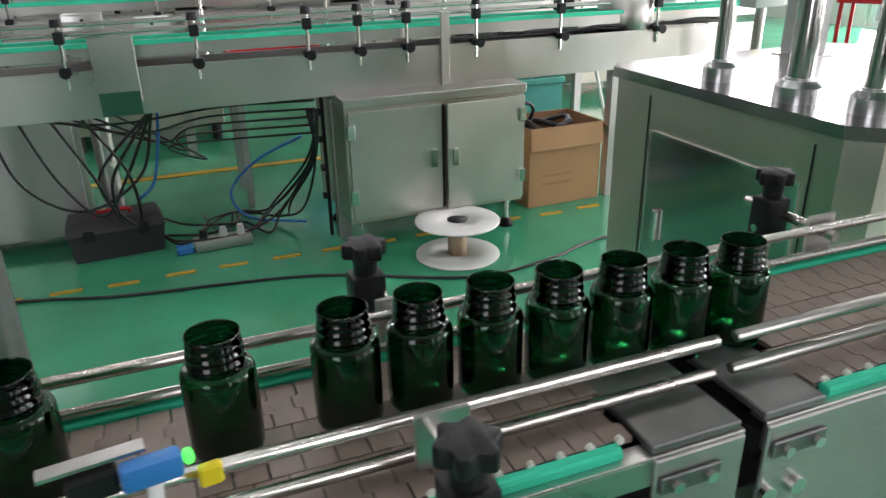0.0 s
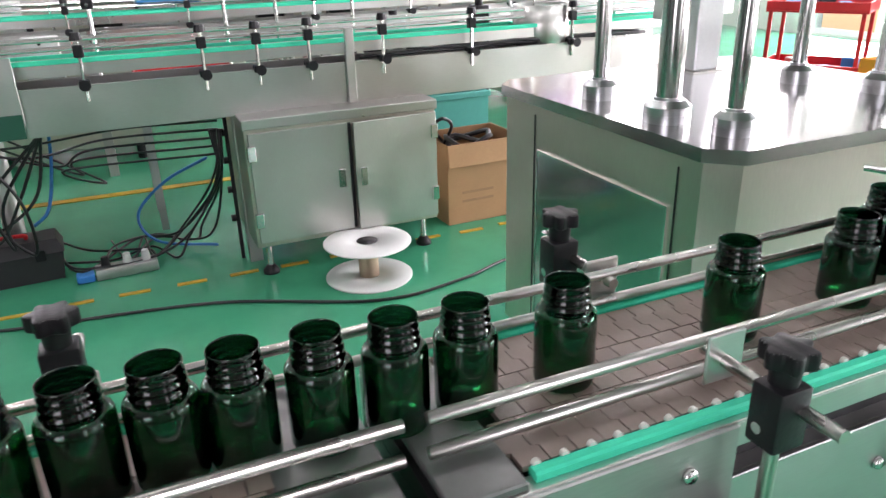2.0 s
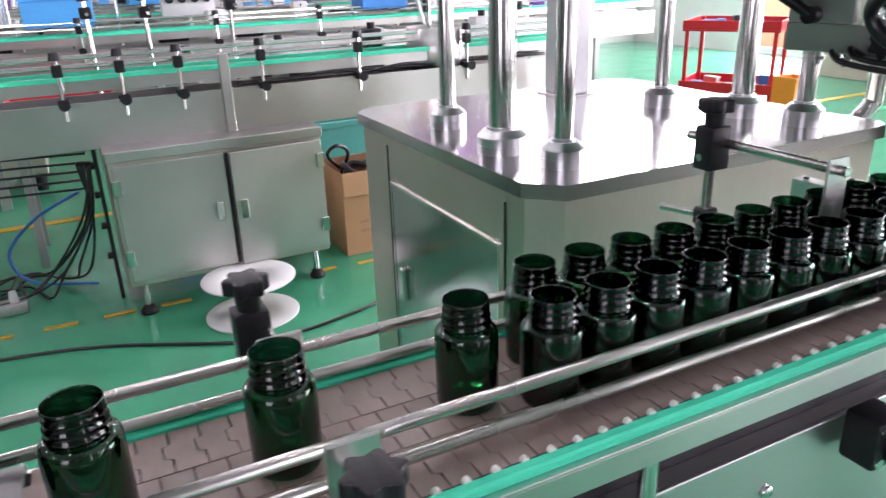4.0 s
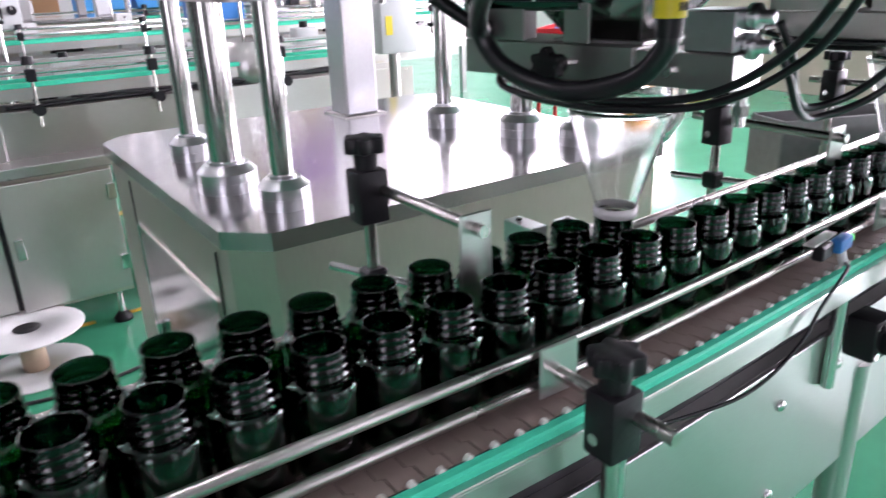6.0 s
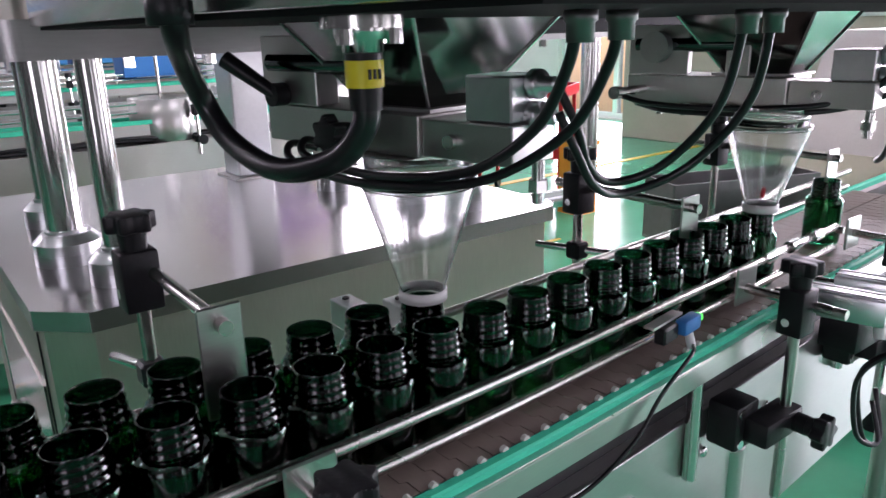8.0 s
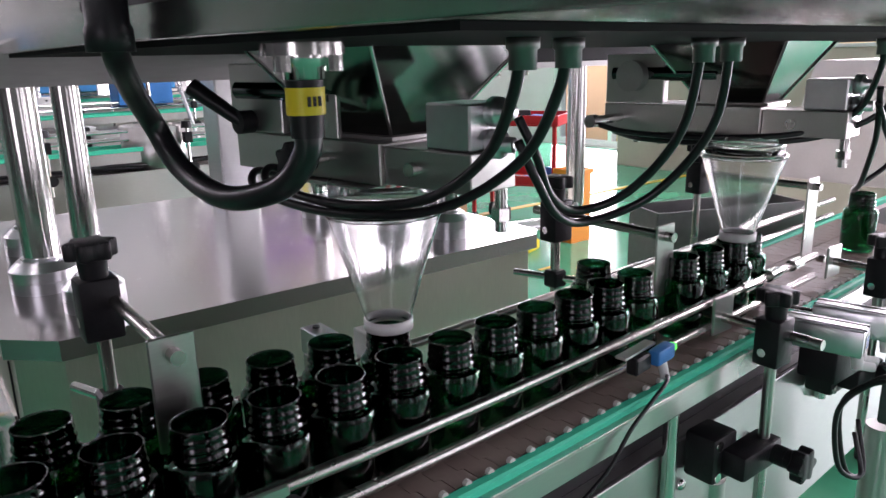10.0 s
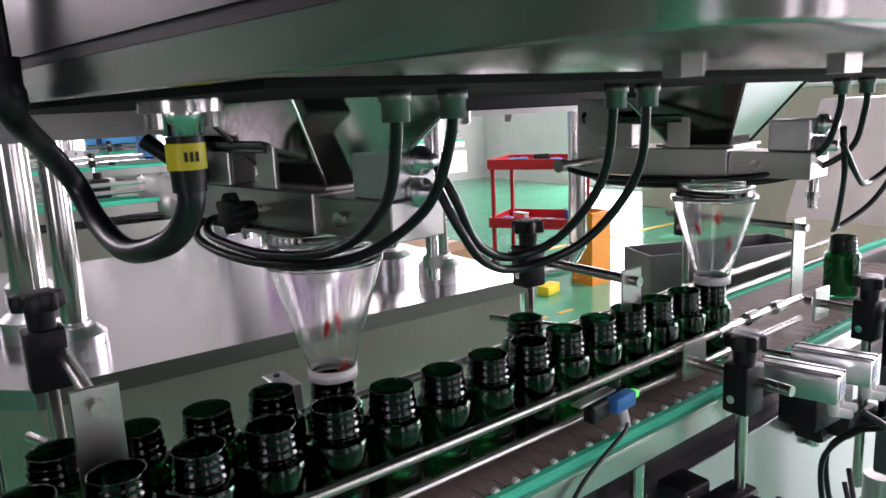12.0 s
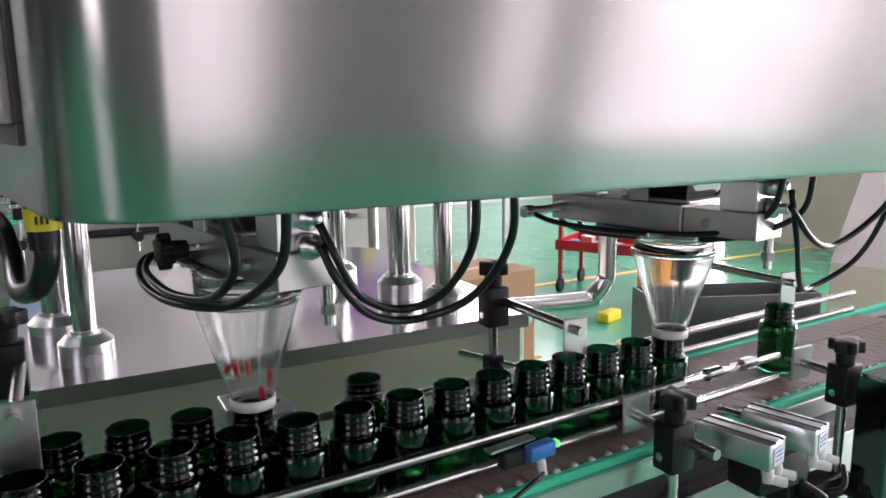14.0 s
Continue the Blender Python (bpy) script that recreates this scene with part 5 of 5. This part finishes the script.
def bottle(rows, label="dark green clear plastic bottle without cap on the conveyor"):
    ob = thing("bottle", label, "bottle", "bottles on the conveyor")
    for name, me in (("body", body_mesh), ("neck", neck_mesh)):
        piece = new(name, me)
        piece.parent = ob
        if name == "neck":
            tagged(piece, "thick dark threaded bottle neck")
    BOTTLES.append((ob, rows))


def lerp(t, table):
    if t <= table[0][0]:
        (a, p), (b, q) = table[0], table[1]
    elif t >= table[-1][0]:
        (a, p), (b, q) = table[-2], table[-1]
    else:
        for (a, p), (b, q) in zip(table, table[1:]):
            if a <= t <= b:
                break
    return p + (q - p) * (t - a) / (b - a)


DT = 0.05
LEAVE_ONE = (4.4, 6.8, 9.2, 11.45, 13.72)
LEAVE_TWO = (4.9, 7.1, 9.9, 13.1)
FEED = [(0.0, 0.0), (0.5, 0.038), (1.0, 0.098), (1.5, 0.146), (2.0, 0.190), (3.0, 0.300), (4.0, 0.418)]
PITCH, RUN = 0.0572, 0.30


def queue_x(j, t):
    if j <= 6:
        return 1.098 - 0.0613 * j + lerp(t, FEED)
    if j == 7:
        return lerp(t, [(0.0, 0.635), (0.5, 0.712), (1.0, 0.774), (1.5, 0.822), (2.0, 0.866)])
    return lerp(t, [(0.0, 0.501), (0.5, 0.618), (1.0, 0.718), (1.5, 0.766), (2.0, 0.809)]) - 0.059 * (j - 8)


def feed_y(x):
    return 1.078 - max(0.0, min(0.021, (x - 0.80) * 0.06))


def front_slot(k):
    return 1.575 + 0.0571 * k if k <= 13 else 2.317 + 0.0545 * (k - 13)


def front_y(x):
    return 1.031 + min(0.032, bend(x))


class Flow:
    """One bottle and its lane: feed, back, front, side, out."""

    def __init__(self, lane, x, y, k=None):
        self.lane, self.x, self.y, self.k, self.v, self.rows = lane, x, y, k, 0.0, []


def simulate():
    feed = [Flow("feed", queue_x(j, 0), feed_y(queue_x(j, 0)), j) for j in range(26)]
    back = [Flow("back", 2.117, 1.094)] + [Flow("back", 2.117 - PITCH * n, 1.099) for n in range(1, 9)]
    front = {k: Flow("front", front_slot(k), front_y(front_slot(k)), k) for k in range(1, 19)}
    front[19] = Flow("front", 2.643, 1.063, 19)
    side, out = [], [Flow("out", 3.05, 1.10)]
    low = 1
    every = feed + back + list(front.values()) + out
    one, two = list(LEAVE_ONE), list(LEAVE_TWO)
    for step in range(int(14.0 / DT) + 1):
        t = step * DT
        if one and t >= one[0]:
            one.pop(0)
            side.append(back.pop(0))
        if two and t >= two[0] and 19 in front:
            two.pop(0)
            out.append(front.pop(19))
        for k in (18, 17, 16):
            if k in front and k + 1 not in front:
                front[k + 1] = front.pop(k)
        if side and 16 not in front and side[0].x > 2.43:
            front[16] = side.pop(0)
        for k, b in front.items():
            goal = 2.643 if k == 19 else front_slot(k)
            gy = 1.063 if k == 19 else front_y(goal)
            b.x += max(-0.3 * DT, min(RUN * DT, goal - b.x))
            b.y += max(-0.2 * DT, min(0.2 * DT, gy - b.y))
        for n, b in enumerate(back):
            goal = 2.117 - PITCH * n if n == 0 else back[n - 1].x - PITCH
            b.x += max(0.0, min(RUN * DT, goal - b.x))
            gy = 1.094 if b.x > 2.09 else 1.099
            b.y += max(-0.1 * DT, min(0.1 * DT, gy - b.y))
        for n, b in enumerate(side):
            goal = 2.455 - PITCH * n
            b.x += max(0.0, min(0.42 * DT, goal - b.x)) if b.x < 2.38 else max(0.0, min(0.16 * DT, goal - b.x))
            b.y += max(-0.15 * DT, min(0.15 * DT, 1.112 - b.y))
        for n, b in enumerate(out):
            goal = 3.05 if n == len(out) - 1 else 3.9 - 0.062 * n
            b.x += max(0.0, min(0.27 * DT, goal - b.x))
            b.y += max(-0.05 * DT, min(0.05 * DT, 1.095 - b.y))
        # infeed: creep in the queue, run free past the joint, stop behind the tail of a lane
        for b in list(feed):
            if b.x < 1.135 and b.v == 0.0:
                b.x = queue_x(b.k, t)
                b.y = feed_y(b.x)
            else:
                b.v = min(RUN, max(b.v, 0.13) + 0.42 * DT)
                b.x += b.v * DT
                b.y += max(-0.06 * DT, min(0.06 * DT, 1.057 - b.y))
                room_b, room_f = back[-1].x - PITCH, front_slot(low) - PITCH
                if b.x > max(room_b, room_f) - 0.06:
                    feed.remove(b)
                    b.v = 0.0
                    if room_b >= room_f - 0.02:
                        back.append(b)
                    else:
                        low -= 1
                        front[low] = b
        for b in every:
            b.rows.append((t, b.x, b.y))
    return every


for b in simulate():
    bottle([(t, pose(x, y, BELT_Z)) for t, x, y in b.rows[::4]])


# ---------------------------------------------------------------- capsules dropping through the funnels
CAPSULES = []
cap_bm = B()
lathe(cap_bm, [(0, -0.0075), (0.0018, -0.0071), (0.0029, -0.0055), (0.0028, -0.004), (0.0028, 0.004), (0.0029, 0.0055), (0.0018, 0.0071), (0, 0.0075)], 10)
capsule_mesh = mesh_of("capsule_shell", cap_bm, CAPSULE, 80)
rc = random.Random(21)
for fx, fy, starts in ((2.117, 1.092, (6.60, 9.98, 11.52, 13.64)), (2.643, 1.060, (7.40, 11.50, 13.36))):
    for start in starts:
        for n in range(30):
            a, wide = rc.uniform(0, 2 * math.pi), rc.uniform(0.1, 1.0)
            t0 = start + (rc.uniform(0.0, 0.10) if n < 23 else rc.uniform(0.1, 0.45))
            tilt = rc.uniform(-60, 60)
            rows = [(0.0, pose(fx + 0.012 * math.cos(a), fy + 0.012 * math.sin(a), 1.062, tilt, 0, 40))]
            for dt, z, r in ((0.0, 1.062, 0.012), (0.05, 1.022, 0.035 * wide), (0.11, 0.985, 0.032 * wide), (0.19, 0.935, 0.018 * wide), (0.26, 0.900, 0.010), (0.38, 0.826, 0.015)):
                rows.append((t0 + dt, pose(fx + r * math.cos(a), fy + r * math.sin(a), z, tilt + 140 * dt, 0, 40)))
            rows.append((14.5, pose(fx + 0.015 * math.cos(a), fy + 0.015 * math.sin(a), 0.826, tilt + 70, 0, 40)))
            ob = new("capsule", capsule_mesh)
            tagged(ob, "small red gelatin capsule dropping through a funnel", "capsule", "falling capsules")
            CAPSULES.append((ob, [row for row in rows if row[0] <= 14.0] if rows[-2][0] > 14.0 else rows[:-1] + [(14.0, rows[-1][1])]))

# ---------------------------------------------------------------- chain plates of the near conveyor
chain = tagged(new("conveyor_chain"), "brown plastic flat-top chain in staggered plates with pale pins", "conveyor chain")
chain.empty_display_size = 0.05
plate_bm = B()
prism(plate_bm, [(0.0, 0.0), (0.0240, 0.0), (0.0240, 0.018), (0.0185, 0.020), (0.0185, 0.037), (0.0240, 0.039), (0.0240, 0.0585), (0.0, 0.0585), (0.0, 0.039), (-0.006, 0.037), (-0.006, 0.020), (0.0, 0.018)], 0.0, 0.0055)
plate = mesh_of("chain_plate", plate_bm, CHAIN, 0)
pin = mesh_of("chain_pin", cyl(B(), (0, -0.0035, 0), (0, 0.001, 0), 0.0036, 10), PIN)
for i in range(90):
    x = 1.107 + 0.0254 * i
    if x > 3.3:
        break
    for j in range(3):
        shared("chain_plate", plate, chain, pose(x + (0.0127 if j == 1 else 0), 0.9680 + 0.0598 * j + bend(x), BELT_Z - 0.0055, 0, 0, 57.3 * (bend(x + 0.01) - bend(x)) / 0.01))
    shared("chain_pin", pin, chain, pose(x + 0.011, 0.9680 + bend(x), BELT_Z + 0.0012))
chain2 = tagged(new("conveyor_chain"), "brown plastic flat-top chain of the infeed conveyor", "conveyor chain")
chain2.empty_display_size = 0.05
for i in range(76):
    x = 0.900 - 0.0254 * i
    if x < -0.2:
        break
    for j in range(3):
        shared("chain_plate", plate, chain2, pose(x + (0.0127 if j == 1 else 0), 0.9680 + 0.0598 * j, BELT_Z - 0.0055))
    shared("chain_pin", pin, chain2, pose(x + 0.011, 0.9680, BELT_Z + 0.0012))


# ---------------------------------------------------------------- what moves
def motions():
    for ob, rows in BOTTLES + CAPSULES:
        walk(ob, rows)


motions()
